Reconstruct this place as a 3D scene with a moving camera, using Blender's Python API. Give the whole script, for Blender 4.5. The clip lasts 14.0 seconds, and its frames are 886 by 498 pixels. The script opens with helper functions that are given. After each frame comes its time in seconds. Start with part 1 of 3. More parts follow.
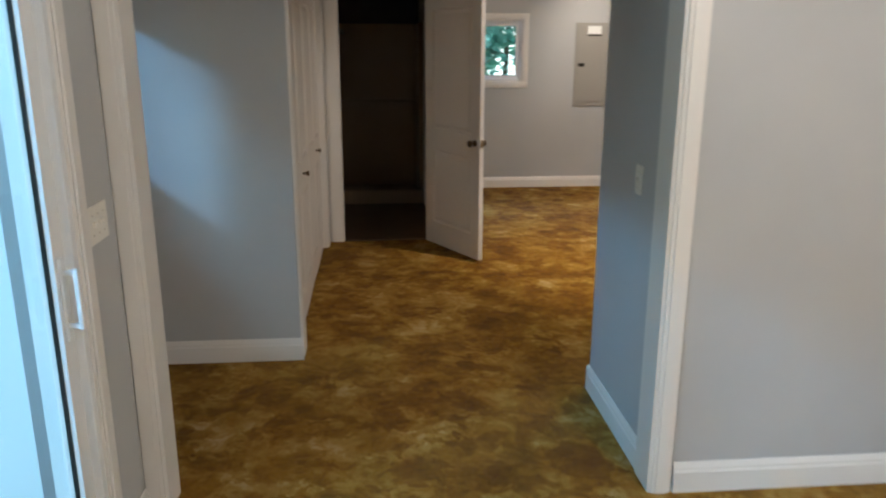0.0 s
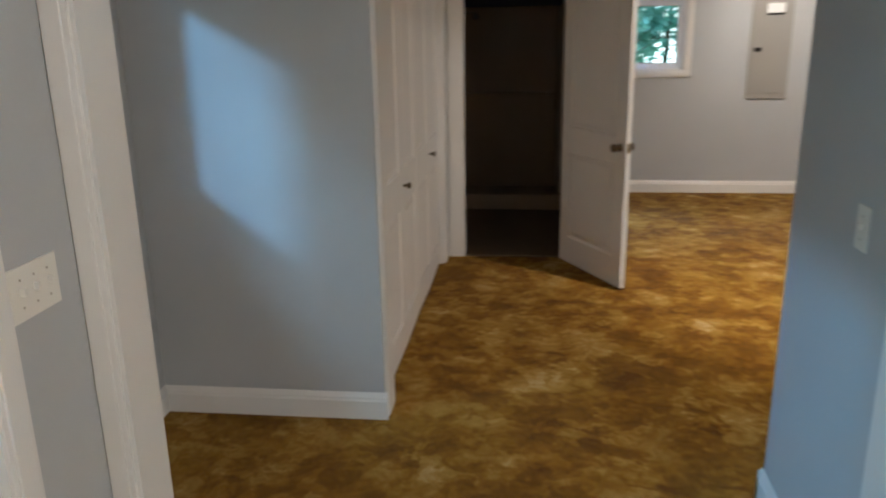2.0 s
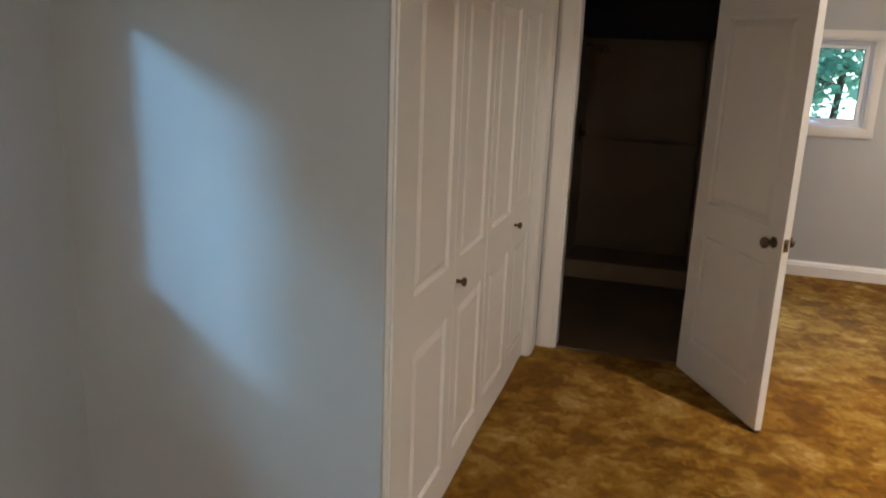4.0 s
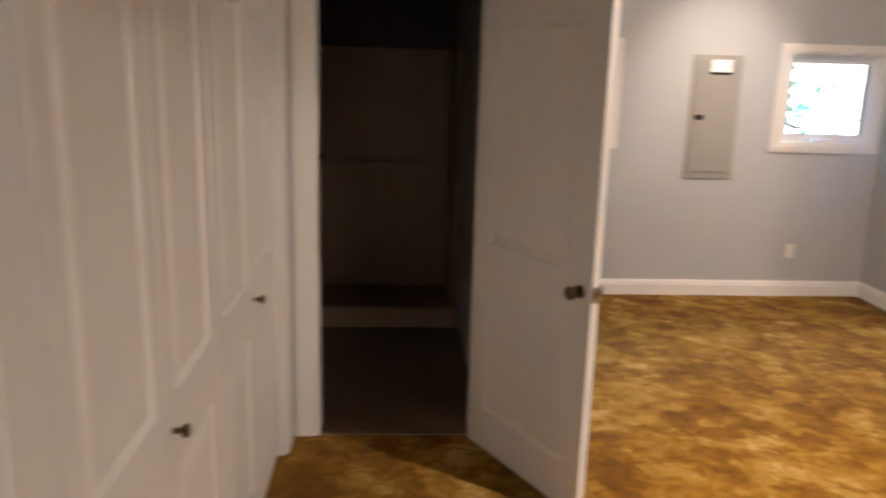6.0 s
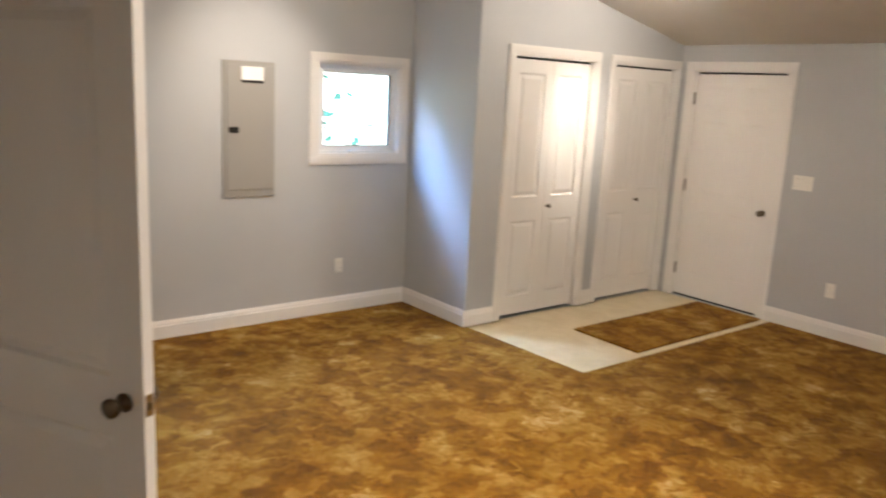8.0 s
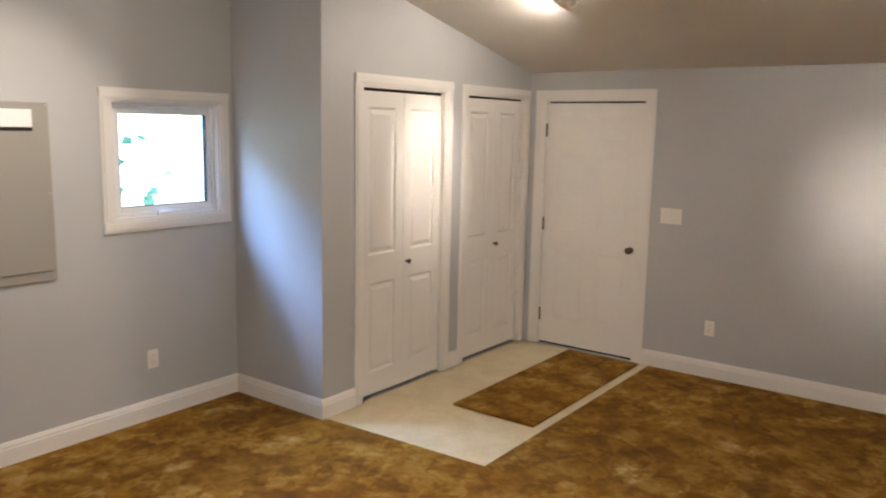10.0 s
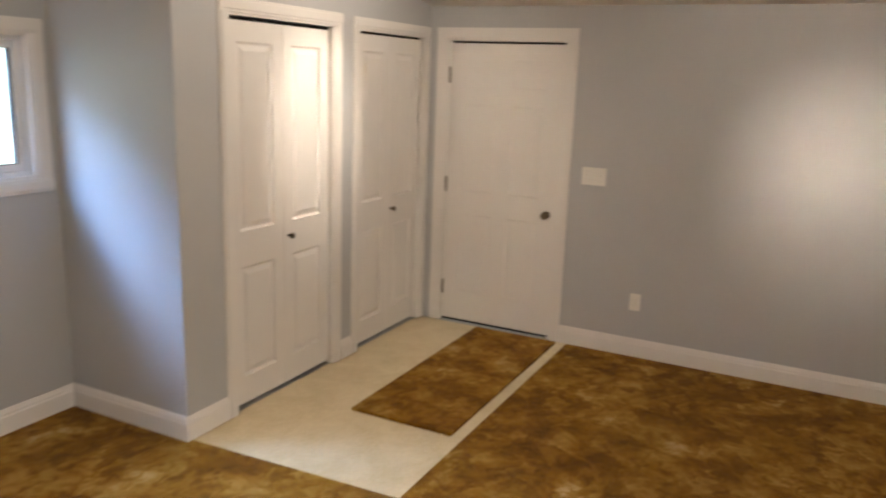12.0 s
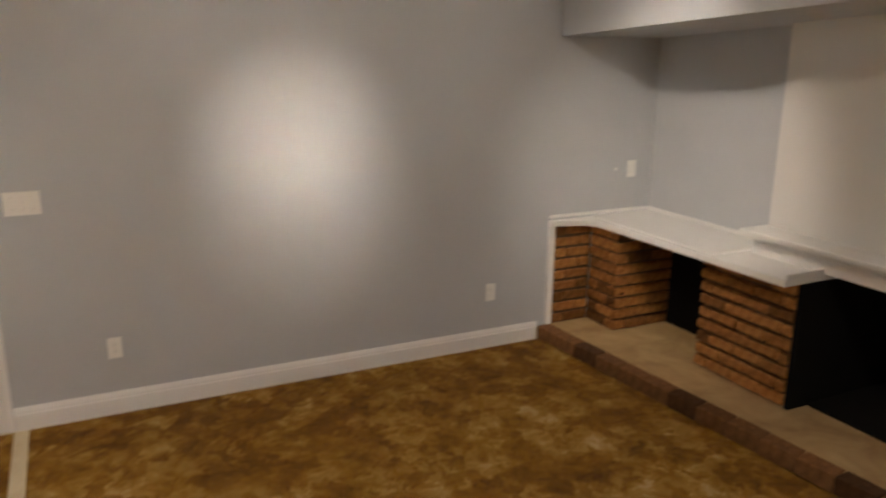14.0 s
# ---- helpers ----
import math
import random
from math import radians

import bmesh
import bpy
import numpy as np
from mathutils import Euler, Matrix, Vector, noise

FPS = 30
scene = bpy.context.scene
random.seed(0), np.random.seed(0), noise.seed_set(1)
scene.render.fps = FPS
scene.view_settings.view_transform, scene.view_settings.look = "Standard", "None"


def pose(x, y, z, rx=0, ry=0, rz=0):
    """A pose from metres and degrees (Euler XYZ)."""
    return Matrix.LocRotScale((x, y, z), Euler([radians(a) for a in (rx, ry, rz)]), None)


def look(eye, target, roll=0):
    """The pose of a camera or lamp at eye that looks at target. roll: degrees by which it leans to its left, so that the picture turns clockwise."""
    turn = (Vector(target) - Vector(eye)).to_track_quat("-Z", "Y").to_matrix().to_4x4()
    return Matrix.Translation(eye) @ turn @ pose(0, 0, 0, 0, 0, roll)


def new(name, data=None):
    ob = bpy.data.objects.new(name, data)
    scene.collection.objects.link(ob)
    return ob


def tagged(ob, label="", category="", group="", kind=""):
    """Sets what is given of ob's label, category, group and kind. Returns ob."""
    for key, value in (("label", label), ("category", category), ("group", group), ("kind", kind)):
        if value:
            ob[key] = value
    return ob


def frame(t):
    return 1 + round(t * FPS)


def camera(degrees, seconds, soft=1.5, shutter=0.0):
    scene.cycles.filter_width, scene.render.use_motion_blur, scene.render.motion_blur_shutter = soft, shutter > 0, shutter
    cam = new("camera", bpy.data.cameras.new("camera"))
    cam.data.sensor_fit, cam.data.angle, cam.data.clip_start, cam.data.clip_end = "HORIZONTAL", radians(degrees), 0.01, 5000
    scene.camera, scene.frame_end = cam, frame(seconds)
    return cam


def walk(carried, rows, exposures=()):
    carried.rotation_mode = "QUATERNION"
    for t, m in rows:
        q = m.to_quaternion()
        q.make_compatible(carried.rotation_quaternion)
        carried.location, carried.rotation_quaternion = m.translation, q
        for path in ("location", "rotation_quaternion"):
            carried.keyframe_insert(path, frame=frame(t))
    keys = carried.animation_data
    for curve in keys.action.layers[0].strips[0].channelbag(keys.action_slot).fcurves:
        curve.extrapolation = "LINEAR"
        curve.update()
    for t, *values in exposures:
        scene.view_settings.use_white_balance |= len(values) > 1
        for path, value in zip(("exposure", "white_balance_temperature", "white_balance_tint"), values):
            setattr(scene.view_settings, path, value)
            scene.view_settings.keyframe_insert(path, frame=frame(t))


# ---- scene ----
cam = camera(60.1, 14.0, soft=2.0, shutter=0.5)
PATH = [
    (0, (-0.241, -2.598, 1.676), (-0.077, -0.675, 1.152), 0.1),
    (0.5, (-0.204, -2.423, 1.725), (-0.147, -0.499, 1.184), 3.4),
    (1, (-0.16, -2.25, 1.67), (-0.173, -0.321, 1.141), 1.9),
    (1.5, (-0.151, -1.958, 1.656), (-0.186, -0.02, 1.165), 1.0),
    (2, (-0.054, -1.675, 1.65), (-0.28, 0.234, 1.1), -1.0),
    (2.5, (0.149, -1.377, 1.674), (-0.414, 0.451, 1.09), 1.8),
    (5, (-0.136, 0.036, 1.721), (-0.618, 1.93, 1.295), 2.4),
    (5.5, (-0.192, 0.27, 1.713), (-0.479, 2.211, 1.323), 0.6),
    (6, (-0.196, 0.479, 1.719), (-0.071, 2.422, 1.262), 1.6),
    (6.5, (-0.214, 0.644, 1.747), (0.396, 2.493, 1.289), 1.5),
    (7, (-0.236, 0.841, 1.754), (0.672, 2.554, 1.263), 1.0),
    (7.5, (-0.161, 1.061, 1.75), (0.863, 2.739, 1.381), 1.3),
    (8, (-0.036, 1.234, 1.766), (1.185, 2.764, 1.356), 3.0),
    (8.2, (-0.013, 1.325, 1.772), (1.292, 2.783, 1.358), 3.2),
    (10.3, (0.459, 2.336, 1.801), (2.108, 3.417, 1.468), 0.5),
    (10.5, (0.508, 2.391, 1.807), (2.193, 3.394, 1.412), 1.1),
    (11, (0.736, 2.492, 1.78), (2.411, 3.516, 1.393), 2.2),
    (11.5, (0.91, 2.612, 1.782), (2.572, 3.632, 1.34), 2.6),
    (12, (1.063, 2.868, 1.791), (2.808, 3.739, 1.347), 2.1),
    (12.5, (1.271, 3.092, 1.792), (3.163, 3.55, 1.336), 2.1),
    (13, (1.462, 3.334, 1.771), (3.407, 3.36, 1.307), 0.8),
    (13.5, (1.604, 3.664, 1.796), (3.486, 3.23, 1.276), -0.5),
    (14, (1.833, 4.004, 1.924), (3.57, 3.153, 1.415), 0.6),
]
walk(cam, [(t, look(eye, target, roll)) for t, eye, target, roll in PATH],
     exposures=((0, -0.2, 6350, 9), (1.5, -0.1, 6300, 9), (2.5, 0.1, 5900, 8), (5, 0.12, 6800, 14), (6, 0.36, 6800, 17), (7, 0.46, 6380, 11), (8.2, 0.3, 6500, 10),
                (10.3, 0.0, 6500, 11), (11, -0.03, 6680, 11), (12.5, 0.07, 6820, 12), (14, 0.08, 6450, 10)))

# ---------------------------------------------------------------- light
world = bpy.data.worlds.new("sky")
scene.world = world
world.use_nodes = True
_n = world.node_tree.nodes
_sky = _n.new("ShaderNodeTexSky")
_sky.sky_type = "NISHITA"
_sky.sun_disc = False
_sky.sun_elevation, _sky.sun_rotation = radians(48), radians(100)
_sky.air_density, _sky.dust_density = 1.2, 2.0
world.node_tree.links.new(_sky.outputs[0], _n["Background"].inputs[0])
_n["Background"].inputs[1].default_value = 0.15

_sun = new("sun", bpy.data.lights.new("sun", "SUN"))
_sun.data.energy, _sun.data.angle, _sun.data.color = 2.0, radians(2), (1, 0.95, 0.86)
_sun.matrix_world = look((20, -3, 23), (0, 0, 0))

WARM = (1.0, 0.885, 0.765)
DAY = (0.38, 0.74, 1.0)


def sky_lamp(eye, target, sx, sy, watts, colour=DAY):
    """An added area lamp outside a window, in place of real sky light."""
    la = bpy.data.lights.new("added_sky_lamp", "AREA")
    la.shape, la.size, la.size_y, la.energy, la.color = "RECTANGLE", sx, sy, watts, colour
    ob = new("added_sky_lamp", la)
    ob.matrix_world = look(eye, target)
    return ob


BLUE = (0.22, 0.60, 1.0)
# Added lamps placed for the wall patches, jog, carpet and sliding-door glass.
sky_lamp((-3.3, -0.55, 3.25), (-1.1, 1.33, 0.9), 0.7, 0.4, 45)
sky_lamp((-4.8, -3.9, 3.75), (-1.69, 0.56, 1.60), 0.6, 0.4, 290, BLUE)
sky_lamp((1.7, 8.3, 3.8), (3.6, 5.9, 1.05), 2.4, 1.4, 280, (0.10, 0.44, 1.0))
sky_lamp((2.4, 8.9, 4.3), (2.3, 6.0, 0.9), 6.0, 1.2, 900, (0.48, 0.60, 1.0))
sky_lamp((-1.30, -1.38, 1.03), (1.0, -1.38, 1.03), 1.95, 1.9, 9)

# ---------------------------------------------------------------- materials


def nodes_of(name, rough=0.6, spec=0.5, metal=0.0):
    m = bpy.data.materials.new(name)
    m.use_nodes = True
    nt = m.node_tree
    b = nt.nodes["Principled BSDF"]
    b.inputs["Roughness"].default_value = rough
    b.inputs["Metallic"].default_value = metal
    b.inputs["Specular IOR Level"].default_value = spec
    return m, nt, b


def coords(nt, scale=(1, 1, 1)):
    tc = nt.nodes.new("ShaderNodeTexCoord")
    mp = nt.nodes.new("ShaderNodeMapping")
    mp.inputs["Scale"].default_value = scale
    nt.links.new(tc.outputs["Object"], mp.inputs["Vector"])
    return mp.outputs[0]


def noise_tex(nt, vec, scale, detail=4.0, rough=0.55, distort=0.0):
    n = nt.nodes.new("ShaderNodeTexNoise")
    n.inputs["Scale"].default_value, n.inputs["Detail"].default_value = scale, detail
    n.inputs["Roughness"].default_value, n.inputs["Distortion"].default_value = rough, distort
    nt.links.new(vec, n.inputs["Vector"])
    return n.outputs["Fac"]


def ramp(nt, fac, stops):
    r = nt.nodes.new("ShaderNodeValToRGB")
    while len(r.color_ramp.elements) < len(stops):
        r.color_ramp.elements.new(0.5)
    for e, (p, c) in zip(r.color_ramp.elements, stops):
        e.position, e.color = p, (*c, 1)
    nt.links.new(fac, r.inputs[0])
    return r.outputs[0]


def mix(nt, fac, a, b, mode="MIX"):
    m = nt.nodes.new("ShaderNodeMix")
    m.data_type, m.blend_type = "RGBA", mode
    for sock, v in ((m.inputs[0], fac), (m.inputs[6], a), (m.inputs[7], b)):
        if isinstance(v, (int, float)):
            sock.default_value = v
        elif isinstance(v, tuple):
            sock.default_value = (*v, 1)
        else:
            nt.links.new(v, sock)
    return m.outputs[2]


def bump(nt, b, height, strength, dist):
    n = nt.nodes.new("ShaderNodeBump")
    n.inputs["Strength"].default_value, n.inputs["Distance"].default_value = strength, dist
    nt.links.new(height, n.inputs["Height"])
    nt.links.new(n.outputs[0], b.inputs["Normal"])


def painted(name, colour, rough, spec=0.4, vary=0.04, relief=0.12, stipple=140):
    """Rolled or brushed paint: faint cloudiness, roller stipple."""
    m, nt, b = nodes_of(name, rough, spec)
    v = coords(nt)
    big = noise_tex(nt, v, 1.3, 3)
    lo, hi = tuple(c * (1 - vary) for c in colour), tuple(min(1, c * (1 + vary)) for c in colour)
    nt.links.new(ramp(nt, big, ((0.3, lo), (0.7, hi))), b.inputs["Base Color"])
    bump(nt, b, noise_tex(nt, v, stipple, 2), relief, 0.002)
    return m


def metal(name, colour, rough):
    m, nt, b = nodes_of(name, rough, 0.5, 1.0)
    nt.links.new(ramp(nt, noise_tex(nt, coords(nt), 60, 3), ((0.3, tuple(c * 0.8 for c in colour)), (0.7, colour))), b.inputs["Base Color"])
    return m


WALL = painted("grey_wall_paint", (0.462, 0.465, 0.464), 0.45, 0.4)
WHITE = painted("white_semi_gloss_paint", (0.76, 0.73, 0.69), 0.34, 0.45, 0.025, 0.06, 60)
CEIL = painted("white_ceiling_paint", (0.70, 0.67, 0.62), 0.8, 0.2, 0.04, 0.3, 90)
VINYLFRAME = painted("white_vinyl", (0.78, 0.79, 0.79), 0.3, 0.5, 0.01, 0.02)
PLATE = painted("ivory_plastic", (0.78, 0.75, 0.68), 0.3, 0.5, 0.01, 0.01)
PANEL = painted("grey_enamel", (0.33, 0.31, 0.28), 0.38, 0.5, 0.03, 0.05)
LABEL = painted("white_label", (0.85, 0.85, 0.83), 0.5)
BLACK = painted("soot_and_shade_black", (0.008, 0.007, 0.006), 0.9, 0.1, 0.3, 0.3, 30)
DARKGAP = painted("dark_track", (0.02, 0.018, 0.015), 0.6, 0.2, 0.1, 0.05)
BRONZE = metal("antique_bronze", (0.16, 0.12, 0.08), 0.3)
NICKEL = metal("brushed_nickel", (0.55, 0.5, 0.42), 0.28)
BRASS = metal("aged_brass", (0.35, 0.26, 0.13), 0.35)
CHROME = metal("chrome", (0.75, 0.75, 0.75), 0.12)
TAN = painted("tan_surround", (0.36, 0.25, 0.155), 0.35, 0.5, 0.08, 0.05)
# Bathroom floor and wall colours are darkened; the unlit room's shade is in them.
BATHFLOOR = painted("darkened_sheet_vinyl", (0.15, 0.10, 0.06), 0.4, 0.4, 0.2, 0.1, 20)
BATHWALL = painted("unlit_bathroom_wall", (0.09, 0.09, 0.13), 0.6, 0.3)


def carpet_material():
    m, nt, b = nodes_of("brown_plush_carpet", 0.95, 0.1)
    v = coords(nt)
    st = coords(nt, (1.25, 1.0, 1.0))
    patches = noise_tex(nt, v, 4.2, 4, 0.6, 0.5)
    strokes = noise_tex(nt, st, 9.0, 4, 0.62, 1.6)
    wide = noise_tex(nt, v, 1.4, 2, 0.5)

    def swept(scale, warp_scale, amount, stretch, turn):
        """Areas of pile brushed one way or the other, with ragged crisp edges."""
        nz = nt.nodes.new("ShaderNodeTexNoise")
        nz.inputs["Scale"].default_value, nz.inputs["Detail"].default_value = warp_scale, 4.0
        nt.links.new(v, nz.inputs["Vector"])
        warp = nt.nodes.new("ShaderNodeVectorMath")
        warp.operation = "MULTIPLY_ADD"
        warp.inputs[1].default_value = (amount, amount, 0.0)
        nt.links.new(nz.outputs["Color"], warp.inputs[0])
        nt.links.new(v, warp.inputs[2])
        mp = nt.nodes.new("ShaderNodeMapping")
        mp.inputs["Scale"].default_value = (1.0, stretch, 1.0)
        mp.inputs["Rotation"].default_value = (0, 0, radians(turn))
        nt.links.new(warp.outputs[0], mp.inputs["Vector"])
        dabs = nt.nodes.new("ShaderNodeTexVoronoi")
        dabs.feature = "SMOOTH_F1"
        dabs.inputs["Scale"].default_value, dabs.inputs["Smoothness"].default_value = scale, 0.22
        nt.links.new(mp.outputs[0], dabs.inputs["Vector"])
        lay = nt.nodes.new("ShaderNodeSeparateColor")
        nt.links.new(dabs.outputs["Color"], lay.inputs[0])
        return lay.outputs[0]

    sweeps = mix(nt, 0.5, swept(6.0, 8.0, 0.34, 0.55, 35), swept(8.5, 12.0, 0.26, 1.8, 20))
    blend = mix(nt, 0.24, mix(nt, 0.22, mix(nt, 0.45, patches, strokes), wide), sweeps)
    base = ramp(nt, blend, ((0.34, (0.135, 0.046, 0.002)), (0.44, (0.215, 0.090, 0.005)),
                            (0.52, (0.31, 0.150, 0.012)), (0.60, (0.43, 0.245, 0.050)), (0.68, (0.58, 0.40, 0.18))))
    tuft = noise_tex(nt, v, 260, 2, 0.7)
    col = mix(nt, 0.55, base, ramp(nt, tuft, ((0.3, (0.45, 0.45, 0.45)), (0.7, (1, 1, 1)))), "MULTIPLY")
    nt.links.new(col, b.inputs["Base Color"])
    b.inputs["Sheen Weight"].default_value = 0.05
    b.inputs["Sheen Roughness"].default_value = 0.5
    b.inputs["Sheen Tint"].default_value = (0.9, 0.84, 0.84, 1)
    h = nt.nodes.new("ShaderNodeMath")
    h.operation = "MULTIPLY_ADD"
    h.inputs[1].default_value = 0.35
    nt.links.new(tuft, h.inputs[0])
    nt.links.new(patches, h.inputs[2])
    bump(nt, b, h.outputs[0], 0.8, 0.02)
    return m


CARPET = carpet_material()


def vinyl_material():
    m, nt, b = nodes_of("cream_sheet_vinyl", 0.38, 0.45)
    v = coords(nt)
    big = noise_tex(nt, v, 5, 4, 0.6, 0.6)
    fine = noise_tex(nt, v, 60, 3)
    c = mix(nt, 0.3, ramp(nt, big, ((0.35, (0.56, 0.45, 0.25)), (0.65, (0.67, 0.56, 0.36)))),
            ramp(nt, fine, ((0.3, (0.5, 0.41, 0.26)), (0.7, (0.72, 0.63, 0.46)))))
    nt.links.new(c, b.inputs["Base Color"])
    bump(nt, b, fine, 0.1, 0.002)
    return m


VINYL = vinyl_material()


def brick_material(name, dark, light):
    m, nt, b = nodes_of(name, 0.85, 0.2)
    v = coords(nt)
    oi = nt.nodes.new("ShaderNodeObjectInfo")
    n = noise_tex(nt, v, 22, 5, 0.65)
    base = ramp(nt, n, ((0.3, dark), (0.7, light)))
    tone = ramp(nt, oi.outputs["Random"], ((0, (0.30, 0.27, 0.26)), (0.22, (0.72, 0.66, 0.62)), (0.6, (0.9, 0.86, 0.8)), (1, (1.05, 1, 0.95))))
    nt.links.new(mix(nt, 1.0, base, tone, "MULTIPLY"), b.inputs["Base Color"])
    bump(nt, b, noise_tex(nt, v, 70, 4, 0.7), 0.6, 0.006)
    return m


BRICK = brick_material("red_brown_brick", (0.20, 0.082, 0.020), (0.43, 0.200, 0.062))
HEARTHBRICK = brick_material("dark_hearth_brick", (0.12, 0.055, 0.02), (0.25, 0.125, 0.05))
# Mortar darker than its own brown: the shadow between courses is in it.
MORTAR = painted("shadow_dark_mortar", (0.085, 0.052, 0.030), 0.95, 0.1, 0.25, 0.6, 60)


def hearth_material():
    m, nt, b = nodes_of("tan_hearth_stone", 0.7, 0.3)
    v = coords(nt)
    c = ramp(nt, noise_tex(nt, v, 4, 5, 0.6, 0.5), ((0.3, (0.27, 0.16, 0.065)), (0.7, (0.44, 0.30, 0.14))))
    nt.links.new(c, b.inputs["Base Color"])
    bump(nt, b, noise_tex(nt, v, 45, 4), 0.4, 0.004)
    return m


HEARTH = hearth_material()


def glass_material():
    m, nt, b = nodes_of("window_glass", 0.02, 0.5)
    b.inputs["Base Color"].default_value = (0.93, 0.98, 0.97, 1)
    b.inputs["Transmission Weight"].default_value = 1.0
    b.inputs["IOR"].default_value = 1.1
    return m


GLASS = glass_material()


def leaf_material():
    m, nt, b = nodes_of("leaves", 0.6, 0.3)
    g = nt.nodes.new("ShaderNodeNewGeometry")
    nt.links.new(ramp(nt, g.outputs["Random Per Island"], ((0, (0.07, 0.22, 0.15)), (0.6, (0.16, 0.36, 0.26)), (1, (0.32, 0.52, 0.42)))), b.inputs["Base Color"])
    tl = nt.nodes.new("ShaderNodeBsdfTranslucent")
    tl.inputs["Color"].default_value = (0.24, 0.52, 0.44, 1)
    ms = nt.nodes.new("ShaderNodeMixShader")
    ms.inputs[0].default_value = 0.55
    nt.links.new(b.outputs[0], ms.inputs[1])
    nt.links.new(tl.outputs[0], ms.inputs[2])
    nt.links.new(ms.outputs[0], nt.nodes["Material Output"].inputs["Surface"])
    return m


LEAF = leaf_material()
BARK = painted("bark", (0.11, 0.085, 0.06), 0.9, 0.1, 0.3, 0.8, 25)
GRASS = painted("grass", (0.06, 0.12, 0.04), 0.9, 0.1, 0.4, 0.8, 8)
DECK = painted("pale_concrete", (0.42, 0.43, 0.44), 0.8, 0.2, 0.1, 0.4, 30)


def lamp_glass():
    m, nt, b = nodes_of("lit_bulb", 0.4)
    b.inputs["Emission Color"].default_value = (1.0, 0.9, 0.76, 1)
    b.inputs["Emission Strength"].default_value = 25.0
    return m


BULB = lamp_glass()


# Self-lit backdrop: the daylight outside is its own emission.
def glow_backdrop_material(name, dim, pale, strength):
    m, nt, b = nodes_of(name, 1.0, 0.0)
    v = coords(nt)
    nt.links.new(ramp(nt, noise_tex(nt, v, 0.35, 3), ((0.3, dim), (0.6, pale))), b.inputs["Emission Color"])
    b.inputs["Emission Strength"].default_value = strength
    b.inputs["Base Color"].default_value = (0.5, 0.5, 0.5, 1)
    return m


SKY_GLOW = glow_backdrop_material("glowing_sky_sheet", (0.62, 0.9, 0.92), (0.95, 1.0, 1.0), 3.5)
WEST_GLOW = glow_backdrop_material("glowing_west_sheet", (0.22, 0.55, 0.62), (0.36, 0.78, 0.95), 0.42)

# ---------------------------------------------------------------- mesh helpers


def box(bm, x0, x1, y0, y1, z0, z1, bevel=0.0):
    vs = [bm.verts.new((x, y, z)) for x in (x0, x1) for y in (y0, y1) for z in (z0, z1)]
    f = [bm.faces.new([vs[i] for i in q]) for q in ((0, 1, 3, 2), (4, 6, 7, 5), (0, 4, 5, 1), (2, 3, 7, 6), (0, 2, 6, 4), (1, 5, 7, 3))]
    if bevel:
        bmesh.ops.bevel(bm, geom=list({e for q in f for e in q.edges}), offset=bevel, segments=2, affect="EDGES", profile=0.6)
    return bm


def boxm(*a, bevel=0.0):
    return box(bmesh.new(), *a, bevel=bevel)


def finish(bm, name, material, smooth=False):
    bmesh.ops.recalc_face_normals(bm, faces=bm.faces)
    me = bpy.data.meshes.new(name)
    bm.to_mesh(me)
    bm.free()
    me.materials.append(material)
    if smooth:
        for p in me.polygons:
            p.use_smooth = True
    return me


def part(name, bm, material, parent, label="", smooth=False):
    ob = new(name, finish(bm, name, material, smooth))
    ob.parent = parent
    if label:
        ob["label"] = label
    return ob


def solid(name, bm, material, label="", category="", kind="", group="", smooth=False):
    return tagged(new(name, finish(bm, name, material, smooth)), label, category, group, kind)


def thing(name, m, label, category, group="", kind=""):
    ob = new(name)
    ob.empty_display_size = 0.05
    ob.matrix_world = m
    return tagged(ob, label, category, group, kind)


def lathe(profile, segs=20, axis="z"):
    """A turned shape from (radius, height) pairs."""
    bm = bmesh.new()
    rings = []
    for r, h in profile:
        ring = []
        for i in range(segs):
            a = 2 * math.pi * i / segs
            p = (r * math.cos(a), r * math.sin(a), h)
            if axis == "y":
                p = (p[0], h, p[1])
            if axis == "x":
                p = (h, p[0], p[1])
            ring.append(bm.verts.new(p))
        rings.append(ring)
    for a, b in zip(rings, rings[1:]):
        for i in range(segs):
            bm.faces.new((a[i], a[(i + 1) % segs], b[(i + 1) % segs], b[i]))
    bm.faces.new(rings[0])
    bm.faces.new(rings[-1])
    return bm


def profile_run(profile, p0, p1, out):
    """A moulding: profile of (depth from wall, height) pairs swept from p0 to p1 along the floor; out points off the wall."""
    bm = bmesh.new()
    ends = []
    for p in (p0, p1):
        ends.append([bm.verts.new((p[0] + out[0] * d, p[1] + out[1] * d, h)) for d, h in profile])
    n = len(profile)
    for i in range(n):
        bm.faces.new((ends[0][i], ends[0][(i + 1) % n], ends[1][(i + 1) % n], ends[1][i]))
    bm.faces.new(ends[0])
    bm.faces.new(ends[1])
    return bm


BASE_PROFILE = ((0, 0), (0.016, 0), (0.016, 0.085), (0.012, 0.095), (0.012, 0.102), (0.006, 0.118), (0.004, 0.124), (0, 0.124))


def baseboard(p0, p1, out):
    return solid("baseboard", profile_run(BASE_PROFILE, p0, p1, out), WHITE, "white painted moulded baseboard along the wall", "baseboard", "structure")


def wall_y(name, y0, y1, x0, x1, z0, z1, holes=(), material=None):
    """A wall between the planes y0 and y1 with holes (x0, x1, z0, z1)."""
    return wall_grid(name, "y", y0, y1, x0, x1, z0, z1, holes, material)


